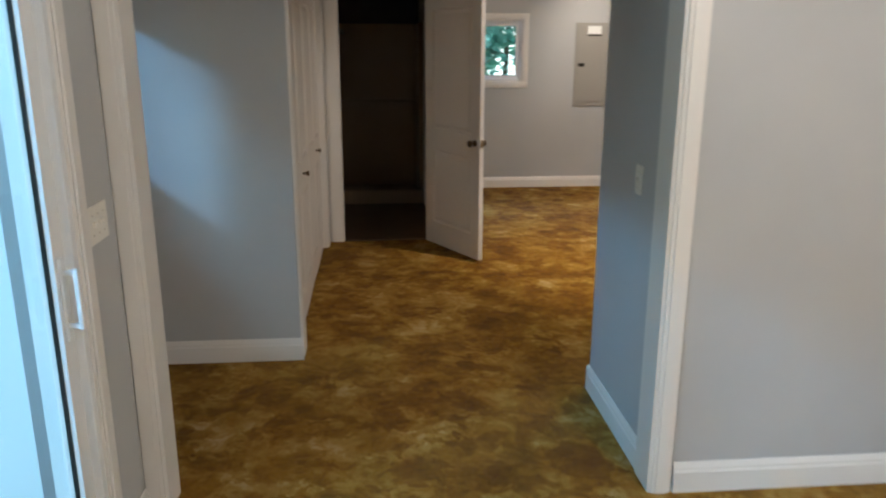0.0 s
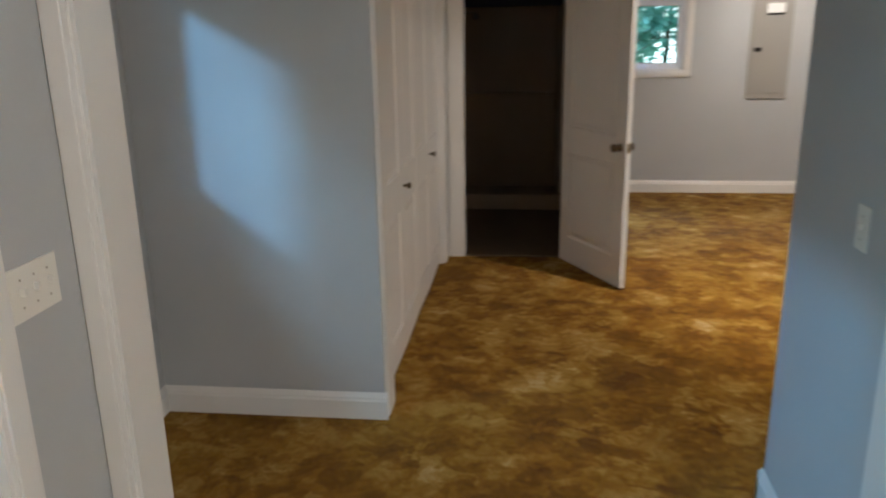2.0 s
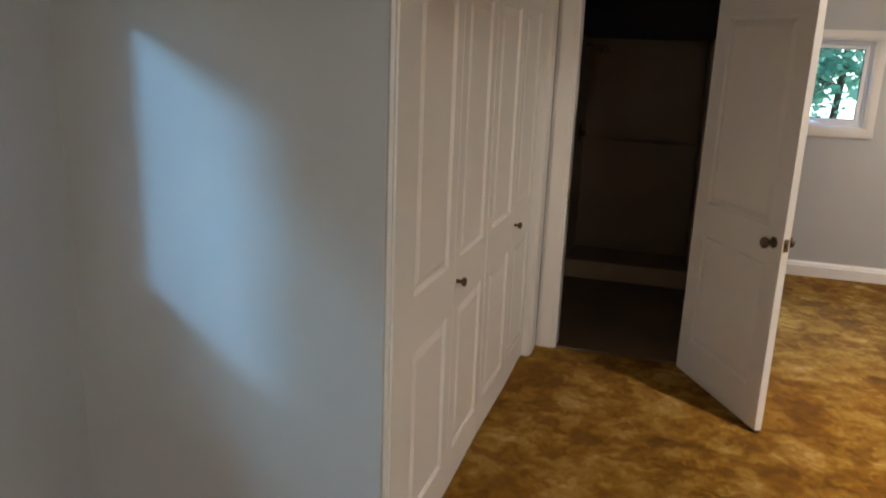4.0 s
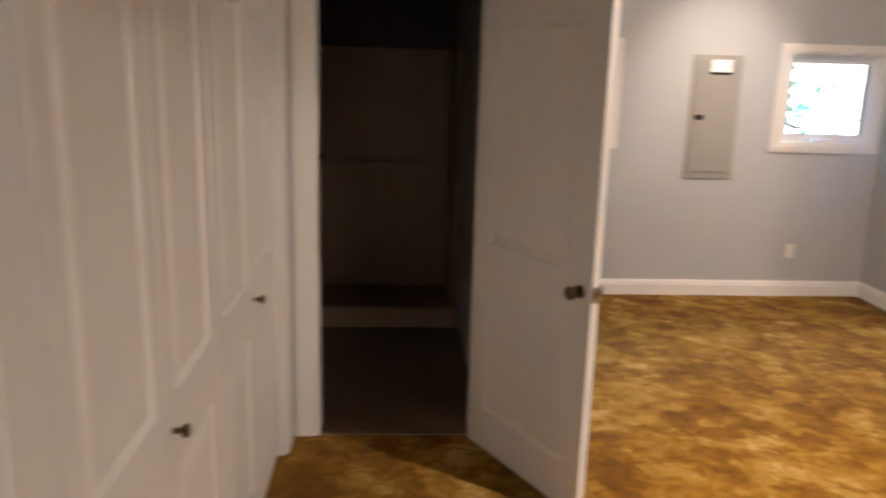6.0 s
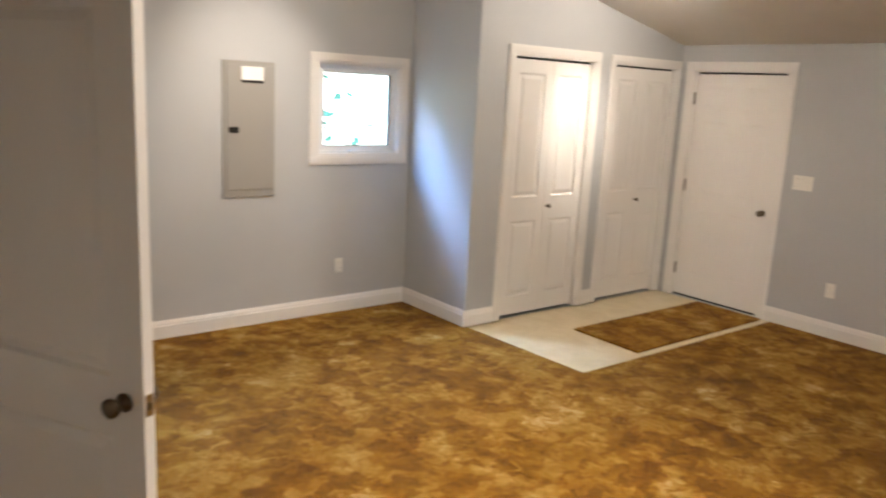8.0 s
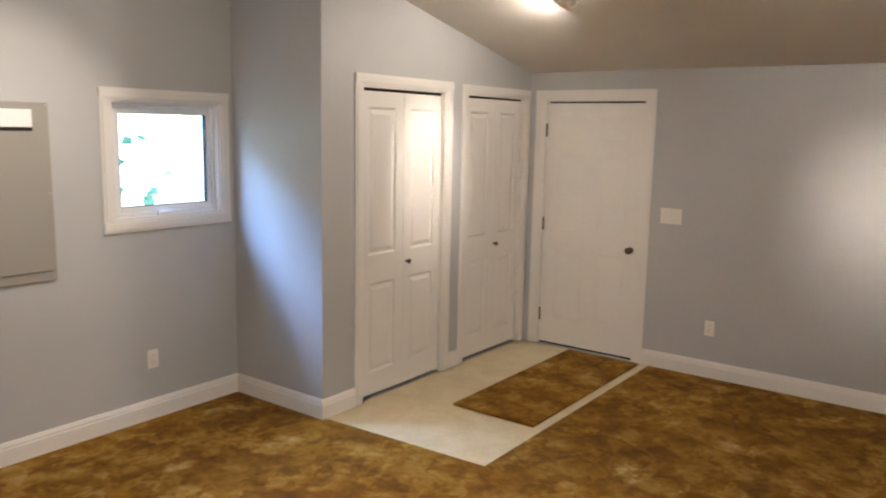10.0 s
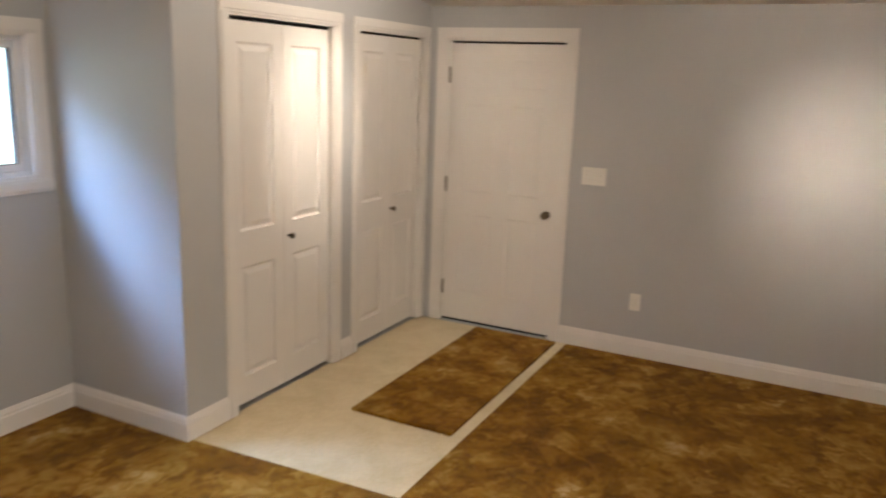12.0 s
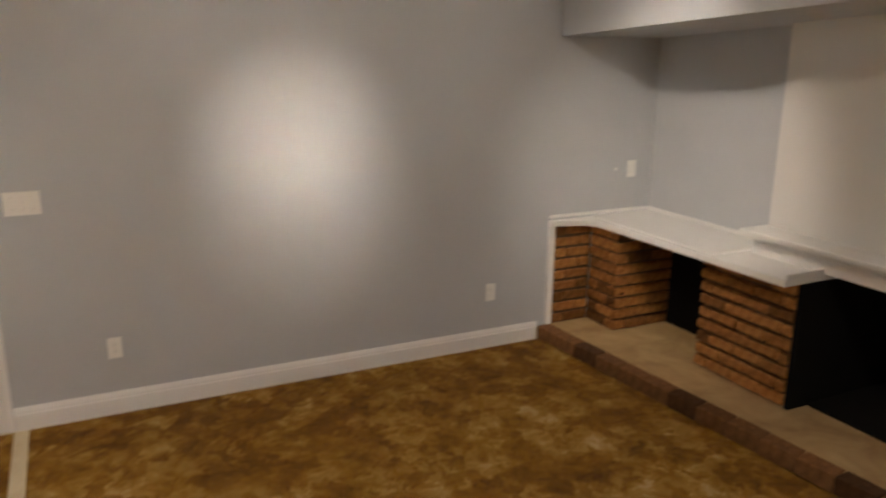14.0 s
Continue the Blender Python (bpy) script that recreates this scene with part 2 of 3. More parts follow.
def wall_x(name, x0, x1, y0, y1, z0, z1, holes=(), material=None):
    return wall_grid(name, "x", x0, x1, y0, y1, z0, z1, holes, material)


def wall_grid(name, axis, t0, t1, a0, a1, z0, z1, holes, material):
    us = sorted({a0, a1, *[h[0] for h in holes], *[h[1] for h in holes]})
    zs = sorted({z0, z1, *[h[2] for h in holes], *[h[3] for h in holes]})
    bm = bmesh.new()
    cache = {}

    def v(t, u, z):
        k = (round(t, 5), round(u, 5), round(z, 5))
        if k not in cache:
            cache[k] = bm.verts.new((t, u, z) if axis == "x" else (u, t, z))
        return cache[k]

    def full(i, j):
        if not (0 <= i < len(us) - 1 and 0 <= j < len(zs) - 1):
            return False
        uc, zc = (us[i] + us[i + 1]) / 2, (zs[j] + zs[j + 1]) / 2
        return not any(h[0] < uc < h[1] and h[2] < zc < h[3] for h in holes)

    for i in range(len(us) - 1):
        for j in range(len(zs) - 1):
            if not full(i, j):
                continue
            u0, u1, b0, b1 = us[i], us[i + 1], zs[j], zs[j + 1]
            for t in (t0, t1):
                bm.faces.new((v(t, u0, b0), v(t, u1, b0), v(t, u1, b1), v(t, u0, b1)))
            if not full(i - 1, j):
                bm.faces.new((v(t0, u0, b0), v(t1, u0, b0), v(t1, u0, b1), v(t0, u0, b1)))
            if not full(i + 1, j):
                bm.faces.new((v(t0, u1, b0), v(t1, u1, b0), v(t1, u1, b1), v(t0, u1, b1)))
            if not full(i, j - 1):
                bm.faces.new((v(t0, u0, b0), v(t1, u0, b0), v(t1, u1, b0), v(t0, u1, b0)))
            if not full(i, j + 1):
                bm.faces.new((v(t0, u0, b1), v(t1, u0, b1), v(t1, u1, b1), v(t0, u1, b1)))
    return solid(name, bm, material or WALL, "grey painted drywall wall", "wall", "structure")


# ---------------------------------------------------------------- plan
N, E, JX, CY = 6.30, 5.985, 3.60, 5.49        # north wall, east wall, jog, closet wall
S = 0.36                                      # wall behind the fireplace
BY = 3.87                                     # bathroom wall
HX, HY = -0.68, 1.33                          # hall closet: door face and end wall
HW = -1.69                                    # hall's west wall
PX = 0.785                                     # partition beside the hall
LX = -1.10                                    # wall with the sliding door
TOP = 3.6
TH = 0.12

W2 = (2.765, 3.495, 1.23, 1.91)
W1 = (0.69, 1.42, 1.23, 1.91)
WH = (0.20, 0.93, 1.20, 2.02)

wall_y("wall_north", N, N + 0.16, 0.24, JX + 0.1, 0, TOP, (W1, W2))
wall_x("wall_jog", JX, JX + 0.10, CY + TH, N, 0, TOP)
B1 = (3.95, 4.825, 0, 2.045)
B2 = (5.085, 5.915, 0, 2.045)
wall_y("wall_closet", CY, CY + TH, JX, E, 0, TOP, (B1, B2))
ED = (4.475, 5.345, 0, 2.035)
wall_x("wall_east", E, E + 0.16, S - 0.2, N + 0.16, 0, TOP, (ED,))
wall_y("wall_south", S - 0.16, S, PX + TH, E, 0, TOP, ((3.2, 4.40, 0.1, 0.84),))
wall_x("wall_partition", PX, PX + TH, 0.07, 0.84, 0, 2.62)
BD = (-0.555, 0.185, 0, 2.06)
wall_y("wall_bath", BY, BY + TH, -1.75, 0.36, 0, TOP, (BD,))
wall_x("wall_bath_east", 0.24, 0.36, BY + TH, N, 0, TOP)
HC = (1.50, 3.68, 0, 2.045)
wall_x("wall_hall_closet", HX - TH, HX, HY + TH, BY, 0, 2.62, (HC,))
wall_y("wall_closet_end", HY, HY + TH, HW, HX, 0, 2.62)
wall_x("wall_hall_west", HW - 0.16, HW, 0.07, HY + TH, 0, 2.62, (WH,))
CO = (-1.035, 0.775, 0, 2.06)
wall_y("wall_opening", -0.07, 0.07, HW, 3.0, 0, 2.62, (CO,))
SD = (-2.35, -0.42, 0.02, 2.04)
wall_x("wall_slider", LX - 0.14, LX, -4.2, -0.07, 0, 2.62, (SD,))
wall_y("wall_entry_south", -4.32, -4.2, LX - 0.14, 3.0, 0, 2.62)
wall_x("wall_entry_east", 3.0, 3.12, -4.32, 0.07, 0, 2.62)
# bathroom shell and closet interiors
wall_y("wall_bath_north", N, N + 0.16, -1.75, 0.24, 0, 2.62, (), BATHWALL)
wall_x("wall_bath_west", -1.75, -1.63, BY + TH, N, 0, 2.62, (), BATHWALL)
wall_x("wall_closet_back", -1.55, -1.43, HY + TH, BY, 0, 2.62)
wall_y("wall_east_closet_back", CY + 0.75, CY + 0.85, JX + 0.1, E, 0, 3.4)
wall_x("wall_firebox_back", 3.0, 3.05, -0.6, S - 0.16, 0, 1.6, (), BLACK)
wall_x("wall_partition_end", PX + TH, PX + TH + 0.004, 0.07, S, 0, 2.62)

# ceiling: falls to the east wall, and to the hall past the ridge
SLOPE = 0.215
RX = 2.3


def ceiling_z(x):
    top = 2.25 + SLOPE * (E - RX)
    return 2.25 + SLOPE * (E - x) if x > RX else top - 0.22 * (RX - x)


_bm = bmesh.new()
_pts = [(E + 0.2, ceiling_z(E) - SLOPE * 0.2), (RX, ceiling_z(RX)), (0.24, ceiling_z(0.24))]
_lo = [[_bm.verts.new((x, y, z + o)) for x, z in _pts] for y in (S - 0.3, N + 0.2) for o in (0, 0.12)]
for a, b in ((0, 1), (1, 3), (3, 2), (2, 0)):
    for i in range(2):
        _bm.faces.new((_lo[a][i], _lo[a][i + 1], _lo[b][i + 1], _lo[b][i]))
for i in (0, 2):
    _bm.faces.new((_lo[0][i], _lo[1][i], _lo[3][i], _lo[2][i]))
solid("ceiling", _bm, CEIL, "white textured sloped ceiling", "ceiling", "structure")
solid("ceiling_hall", boxm(HW - 0.2, 0.76, -0.07, N + 0.16, 2.55, 2.67), CEIL, "white flat ceiling over the hall", "ceiling", "structure")
solid("ceiling_entry", boxm(LX - 0.2, 3.12, -4.32, -0.07, 2.45, 2.57), CEIL, "white flat ceiling over the entry", "ceiling", "structure")
wall_x("wall_gable", 0.64, 0.76, 0.0, BY, 2.67, TOP)

# floors
solid("floor", boxm(HW - 0.16, E + 0.16, -4.32, N + 0.16, -0.12, -0.012), DECK, "concrete subfloor", "floor", "structure")


def carpet(name, x0, x1, y0, y1, label):
    bm = boxm(x0, x1, y0, y1, -0.012, 0.0)
    return solid(name, bm, CARPET, label, "carpet", "structure")


VX, VY = 3.665, 4.335
_label = "brown mottled plush wall-to-wall carpet"
_bm = bmesh.new()
_out = [(HW, -4.2), (3.0, -4.2), (3.0, 0.2), (E, 0.2), (E, VY), (VX, VY), (VX - 0.05, CY), (JX, CY), (JX, N), (0.3, N), (0.3, BY), (HW, BY)]
_v = [[_bm.verts.new((x, y, z)) for x, y in _out] for z in (-0.012, 0.0)]
for i in range(len(_out)):
    j = (i + 1) % len(_out)
    _bm.faces.new((_v[0][i], _v[0][j], _v[1][j], _v[1][i]))
_bm.faces.new(_v[1])
_bm.faces.new(_v[0])
solid("carpet", _bm, CARPET, _label, "carpet", "structure")
_bm = bmesh.new()
_out = [(VX, VY), (E, VY), (E, CY + 0.02), (VX - 0.05, CY + 0.02)]
_v = [[_bm.verts.new((x, y, z)) for x, y in _out] for z in (-0.012, -0.005)]
for i in range(4):
    j = (i + 1) % 4
    _bm.faces.new((_v[0][i], _v[0][j], _v[1][j], _v[1][i]))
_bm.faces.new(_v[1])
solid("vinyl_floor", _bm, VINYL, "cream sheet vinyl floor by the entry door", "floor", "structure")
solid("bath_floor", boxm(-1.63, 0.24, BY + 0.03, N, -0.012, 0.003), BATHFLOOR, "tan vinyl floor, coloured darker for the unlit bathroom", "floor", "structure")

# ---------------------------------------------------------------- baseboards
baseboard((0.36, N), (JX, N), (0, -1))
baseboard((JX, N), (JX, CY), (-1, 0))
baseboard((JX - 0.016, CY), (B1[0] - 0.07, CY), (0, -1))
baseboard((B1[1] + 0.07, CY), (B2[0] - 0.07, CY), (0, -1))
baseboard((E, ED[0] - 0.08), (E, 1.255), (-1, 0))
baseboard((HW, HY), (HX + 0.016, HY), (0, -1))
baseboard((HW, 0.07), (HW, HY), (1, 0))
baseboard((PX, 0.07), (PX, 0.856), (-1, 0))
baseboard((PX - 0.016, 0.84), (PX + TH, 0.84), (0, 1))
baseboard((CO[1] + 0.085, -0.07), (3.0, -0.07), (0, -1))
baseboard((LX, -0.07), (LX, SD[1] + 0.08), (1, 0))


# ---------------------------------------------------------------- trim
def casing_strip(u0, u1, z0, z1, place, name="casing", w_in="u"):
    """A flat casing board with an eased, stepped face; place maps (u, depth, z) to the world."""
    bm = bmesh.new()
    box(bm, u0, u1, 0, 0.012, z0, z1, 0.002)
    s = 0.014
    if u1 - u0 < z1 - z0:
        box(bm, u0 + s, u1 - s, 0.011, 0.018, z0, z1, 0.003)
    else:
        box(bm, u0, u1, 0.011, 0.018, z0 + s, z1 - s, 0.003)
    for v in bm.verts:
        v.co = place(*v.co)
    return bm


def door_trim(name, u0, u1, ztop, place, depth, w=0.07, label="white painted door casing", w0=None, w1=None):
    """Casing on both sides and head, with the jamb lining through the wall."""
    root = tagged(new(name), label, "door trim", "", "structure")
    w0, w1 = w0 or w, w1 or w
    part("casing", casing_strip(u0 - w0, u0, 0.0, ztop, place), WHITE, root)
    part("casing", casing_strip(u1, u1 + w1, 0.0, ztop, place), WHITE, root)
    part("head_casing", casing_strip(u0 - w0, u1 + w1, ztop, ztop + w, place), WHITE, root)
    for a, b in ((u0, u0 + 0.012), (u1 - 0.012, u1)):
        bm = boxm(a, b, -depth, 0.003, 0, ztop)
        for v in bm.verts:
            v.co = place(*v.co)
        part("jamb", bm, WHITE, root)
    bm = boxm(u0 + 0.012, u1 - 0.012, -depth, 0.003, ztop - 0.012, ztop)
    for v in bm.verts:
        v.co = place(*v.co)
    part("head_jamb", bm, WHITE, root)
    return root


def on_y(y, sign):
    return lambda u, d, z: (u, y + sign * d, z)


def on_x(x, sign):
    return lambda u, d, z: (x + sign * d, u, z)


door_trim("trim_closet", B1[0], B1[1], B1[3], on_y(CY, -1), TH)
door_trim("trim_closet_far", B2[0], B2[1], B2[3], on_y(CY, -1), TH, 0.065)
door_trim("trim_entry_door", ED[0], ED[1], ED[3], on_x(E, -1), 0.14, 0.075)
door_trim("trim_bath", BD[0], BD[1], BD[3], on_y(BY, -1), TH, w0=0.105)
hall_trim = door_trim("trim_hall_closet", HC[0], HC[1], HC[3], on_x(HX, 1), TH, 0.085, w0=0.155, w1=0.165)
part("door_stop", boxm(HX - 0.075, HX - 0.035, HC[0] + 0.012, HC[0] + 0.09, 0, HC[3] - 0.012), WHITE, hall_trim)
door_trim("trim_opening", CO[0], CO[1], CO[3], on_y(-0.07, -1), 0.145, 0.075, "white painted casing round the hall opening")


# ---------------------------------------------------------------- doors
def slab(w, h, t, panels):
    """Door slab from (0, 0) with openings for panels (u0, u1, z0, z1); faces at y = 0 and y = t."""
    us = sorted({0, w, *[p[0] for p in panels], *[p[1] for p in panels]})
    zs = sorted({0, h, *[p[2] for p in panels], *[p[3] for p in panels]})
    bm = bmesh.new()
    for y in (0, t):
        for a, b in zip(us, us[1:]):
            for c, d in zip(zs, zs[1:]):
                if any(p[0] < (a + b) / 2 < p[1] and p[2] < (c + d) / 2 < p[3] for p in panels):
                    continue
                bm.faces.new([bm.verts.new(q) for q in ((a, y, c), (b, y, c), (b, y, d), (a, y, d))])
    for q in (((0, 0, 0), (0, t, 0), (0, t, h), (0, 0, h)), ((w, 0, 0), (w, t, 0), (w, t, h), (w, 0, h)),
              ((0, 0, 0), (w, 0, 0), (w, t, 0), (0, t, 0)), ((0, 0, h), (w, 0, h), (w, t, h), (0, t, h))):
        bm.faces.new([bm.verts.new(p) for p in q])
    bmesh.ops.remove_doubles(bm, verts=bm.verts, dist=0.0002)
    return bm


def raised_panel(p, t, relief=1.0):
    """A moulded panel on both faces: slope in, flat, then a raised field."""
    bm = bmesh.new()
    for y, s in ((0, 1), (t, -1)):
        rings = []
        for inset, dep in ((0, 0), (0.012, 0.010), (0.020, 0.010), (0.045, 0.002), (0.047, 0.002)):
            u0, u1, z0, z1 = p[0] + inset, p[1] - inset, p[2] + inset, p[3] - inset
            rings.append([bm.verts.new((u, y + s * dep * relief, z)) for u, z in ((u0, z0), (u1, z0), (u1, z1), (u0, z1))])
        for a, b in zip(rings, rings[1:]):
            for i in range(4):
                bm.faces.new((a[i], a[(i + 1) % 4], b[(i + 1) % 4], b[i]))
        bm.faces.new(rings[-1])
    return bm


def two_panel(w, h, stile):
    return ((stile, w - stile, 0.20, 0.80), (stile, w - stile, 0.98, h - 0.12))


def knob(parent, at, axis, sign, r, material, label):
    pr = ((0.026 * r, 0), (0.026 * r, 0.006), (0.012 * r, 0.010), (0.011 * r, 0.03), (0.022 * r, 0.036), (0.027 * r, 0.046), (0.026 * r, 0.055), (0.016 * r, 0.062))
    bm = lathe([(a, sign * b) for a, b in pr], 18, axis)
    ob = part("door_knob", bm, material, parent, label, True)
    ob.location = at
    return ob


def leaf(parent, m, w, h, t, panels, name="leaf", relief=1.0):
    ob = part(name, slab(w, h, t, panels), WHITE, parent)
    ob.matrix_local = m
    for p in panels:
        part("panel", raised_panel(p, t, relief), WHITE, ob)
    return ob


def bifold(name, m, width, height, label, group, fold=0.0, knob_side=1):
    """A pair of hinged leaves, face towards -y, origin at the lower corner."""
    root = thing(name, m, label, "closet door", group)
    w = (width - 0.012) / 2
    ps = ((0.075, w - 0.075, 0.15, 0.755), (0.075, w - 0.075, 0.945, height - 0.12))
    a = leaf(root, pose(0.003, 0, 0.02, 0, 0, -fold), w, height - 0.02, 0.032, ps)
    c, s = w * math.cos(radians(fold)), w * math.sin(radians(fold))
    leaf(root, pose(0.006 + c, -s, 0.02, 0, 0, fold), w, height - 0.02, 0.032, ps)
    k = part("knob", lathe([(0.009, 0), (0.007, -0.008), (0.007, -0.018), (0.016, -0.024), (0.018, -0.032), (0.012, -0.038)], 16, "y"), BRONZE, root, "small antique bronze knob", True)
    k.location = (0.006 + c + 0.035 * knob_side, -s, 0.885)
    part("track", boxm(0, width, 0.004, 0.03, height + 0.002, height + 0.015), DARKGAP, root, "dark overhead track")
    return root


G1 = "white bifold closet doors"
bifold("bifold_door", pose(B1[0] + 0.014, CY + 0.03, 0), B1[1] - B1[0] - 0.028, 2.014, "white four-panel bifold closet door with bright lamp glare", G1, 0.8)
bifold("bifold_door", pose(B2[0] + 0.014, CY + 0.03, 0), B2[1] - B2[0] - 0.028, 2.018, "white four-panel bifold closet door beside the entry door", G1, 0.5)
HCY = 1.58                                    # near edge of the hall closet leaves
_half = (HC[1] - HCY - 0.03) / 2
for i in range(2):
    bifold("bifold_door", pose(HX - 0.03, HCY + 0.014 + i * (_half + 0.002), 0, 0, 0, 90), _half, 2.014,
           "white four-panel bifold door of the hall closet", G1, 0.6)

# bathroom door, standing open
DW = 0.78
_dir = math.degrees(math.atan2(-0.883, 0.47))
bath_door = thing("bath_door", pose(BD[1] - 0.010, BY - 0.04, 0.015, 0, 0, _dir), "white two-panel bathroom door standing open, bronze knob", "door")
_ps = ((0.115, DW - 0.115, 0.19, 0.80), (0.115, DW - 0.115, 0.97, 1.91))
leaf(bath_door, pose(0, -0.018, 0), DW, 2.03, 0.035, _ps, "door_leaf")
knob(bath_door, (DW - 0.065, -0.018, 0.91), "y", -1, 1.0, BRONZE, "antique bronze knob")
knob(bath_door, (DW - 0.065, 0.017, 0.91), "y", 1, 1.0, BRONZE, "antique bronze knob")
part("latch_plate", boxm(DW - 0.0005, DW + 0.0015, -0.012, 0.012, 0.88, 0.94), BRASS, bath_door, "brass latch plate")
part("latch_bolt", boxm(DW + 0.001, DW + 0.011, -0.006, 0.006, 0.90, 0.92, bevel=0.002), BRASS, bath_door)
for z in (0.2, 1.0, 1.8):
    part("hinge", lathe([(0.006, z), (0.006, z + 0.09)], 10), BRONZE, bath_door)
part("strike_plate", boxm(BD[0] + 0.0125, BD[0] + 0.015, BY + 0.005, BY + 0.035, 0.88, 0.95), BRASS, bpy.data.objects["trim_bath"], "brass strike plate")

# entry door, six panels
entry_door = thing("entry_door", pose(E + 0.065, ED[0] + 0.014, 0.018, 0, 0, 90), "white six-panel entry door, closed, bronze knob", "door")
EW = ED[1] - ED[0] - 0.028
_c = EW / 2
_ps = []
for u0, u1 in ((0.12, _c - 0.055), (_c + 0.055, EW - 0.12)):
    _ps += [(u0, u1, 0.22, 0.80), (u0, u1, 0.96, 1.58), (u0, u1, 1.69, 1.88)]
leaf(entry_door, pose(0, 0, 0), EW, 1.99, 0.04, _ps, "door_leaf", 0.45)
knob(entry_door, (0.065, 0.04, 0.86), "y", 1, 1.0, BRONZE, "dark bronze knob")
for z in (0.18, 0.95, 1.72):
    part("hinge", boxm(EW - 0.008, EW + 0.013, 0.038, 0.054, z, z + 0.11, bevel=0.003), BRONZE, entry_door, "bronze hinge")
# Added strips keep outside light out of the gaps, coloured dark as shade.
part("stop", boxm(-0.012, EW + 0.012, -0.02, -0.002, 1.96, 2.006), DARKGAP, entry_door, "dark strip closing the gap over the door")
part("threshold", boxm(-0.012, EW + 0.012, -0.02, 0.03, -0.018, -0.001), DARKGAP, entry_door, "dark strip filling the gap under the door")


# ---------------------------------------------------------------- windows
def frame_ring(u0, u1, z0, z1, w, d0, d1, place, bevel=0.003):
    bm = bmesh.new()
    box(bm, u0, u0 + w, d0, d1, z0, z1, bevel)
    box(bm, u1 - w, u1, d0, d1, z0, z1, bevel)
    box(bm, u0 + w, u1 - w, d0, d1, z0, z0 + w, bevel)
    box(bm, u0 + w, u1 - w, d0, d1, z1 - w, z1, bevel)
    for v in bm.verts:
        v.co = place(*v.co)
    return bm


def placed(bm, place):
    for v in bm.verts:
        v.co = place(*v.co)
    return bm


def casement(name, hole, place, depth, label, crank_at):
    """A cranked casement window with picture-frame casing; depth runs outwards as negative."""
    u0, u1, z0, z1 = hole
    root = tagged(new(name), label, "window", "", "structure")
    w = 0.07
    part("casing", casing_strip(u0 - w, u0, z0, z1, place), WHITE, root)
    part("casing", casing_strip(u1, u1 + w, z0, z1, place), WHITE, root)
    part("head_casing", casing_strip(u0 - w, u1 + w, z1, z1 + w, place), WHITE, root)
    part("sill_casing", casing_strip(u0 - w, u1 + w, z0 - w, z0, place), WHITE, root)
    part("reveal", frame_ring(u0, u1, z0, z1, 0.012, -depth, 0.002, place, 0), WHITE, root)
    part("window_frame", frame_ring(u0 + 0.012, u1 - 0.012, z0 + 0.012, z1 - 0.012, 0.022, -depth, -0.03, place), VINYLFRAME, root)
    sash = part("sash", frame_ring(u0 + 0.035, u1 - 0.035, z0 + 0.035, z1 - 0.035, 0.034, -depth + 0.008, -0.042, place), VINYLFRAME, root)
    pane = part("pane", placed(boxm(u0 + 0.066, u1 - 0.066, -depth + 0.03, -depth + 0.034, z0 + 0.066, z1 - 0.066), place), GLASS, sash)
    pane.visible_shadow = False
    part("seal", frame_ring(u0 + 0.066, u1 - 0.066, z0 + 0.066, z1 - 0.066, 0.006, -depth + 0.022, -0.044, place, 0), DARKGAP, sash)
    crank = part("crank", placed(boxm(crank_at - 0.05, crank_at + 0.05, -0.04, -0.004, z0 + 0.012, z0 + 0.036, bevel=0.008), place), VINYLFRAME, root, "white folding crank")
    part("crank_arm", placed(boxm(crank_at - 0.04, crank_at + 0.045, -0.035, -0.018, z0 + 0.036, z0 + 0.046, bevel=0.004), place), VINYLFRAME, crank)
    part("lock_lever", placed(boxm(u1 - 0.034, u1 - 0.020, -0.05, -0.032, z0 + 0.10, z0 + 0.24, bevel=0.005), place), VINYLFRAME, root, "white lock lever")
    return root


casement("window_1", W1, on_y(N, -1), 0.095, "small white casement window with trees outside", 1.05)
casement("window_2", W2, on_y(N, -1), 0.095, "small white casement window, bright daylight outside", 3.10)
casement("window_3", WH, on_x(HW, 1), 0.095, "white casement window in the hall", 0.55)

# sliding glass door
slider = tagged(new("sliding_door"), "white vinyl sliding glass door with pull handle", "door", "", "structure")
_pl = on_x(LX, 1)
part("casing", casing_strip(SD[1], SD[1] + 0.085, 0, SD[3], _pl), WHITE, slider)
part("casing", casing_strip(SD[0] - 0.085, SD[0], 0, SD[3], _pl), WHITE, slider)
part("head_casing", casing_strip(SD[0] - 0.085, SD[1] + 0.085, SD[3], SD[3] + 0.085, _pl), WHITE, slider)
part("door_frame", frame_ring(SD[0], SD[1], SD[2], SD[3], 0.035, -0.14, 0.004, _pl), VINYLFRAME, slider)
_mid = (SD[0] + SD[1]) / 2
for a, b, d in ((_mid - 0.03, SD[1] - 0.035, -0.065), (SD[0] + 0.035, _mid + 0.03, -0.115)):
    p = part("sash", frame_ring(a, b, SD[2] + 0.035, SD[3] - 0.035, 0.075, d, d + 0.045, _pl), VINYLFRAME, slider)
    g = part("pane", placed(boxm(a + 0.07, b - 0.07, d + 0.02, d + 0.024, SD[2] + 0.10, SD[3] - 0.10), _pl), GLASS, p)
    g.visible_shadow = False
    part("seal", frame_ring(a + 0.07, b - 0.07, SD[2] + 0.10, SD[3] - 0.10, 0.008, d + 0.016, d + 0.03, _pl, 0), DARKGAP, p)
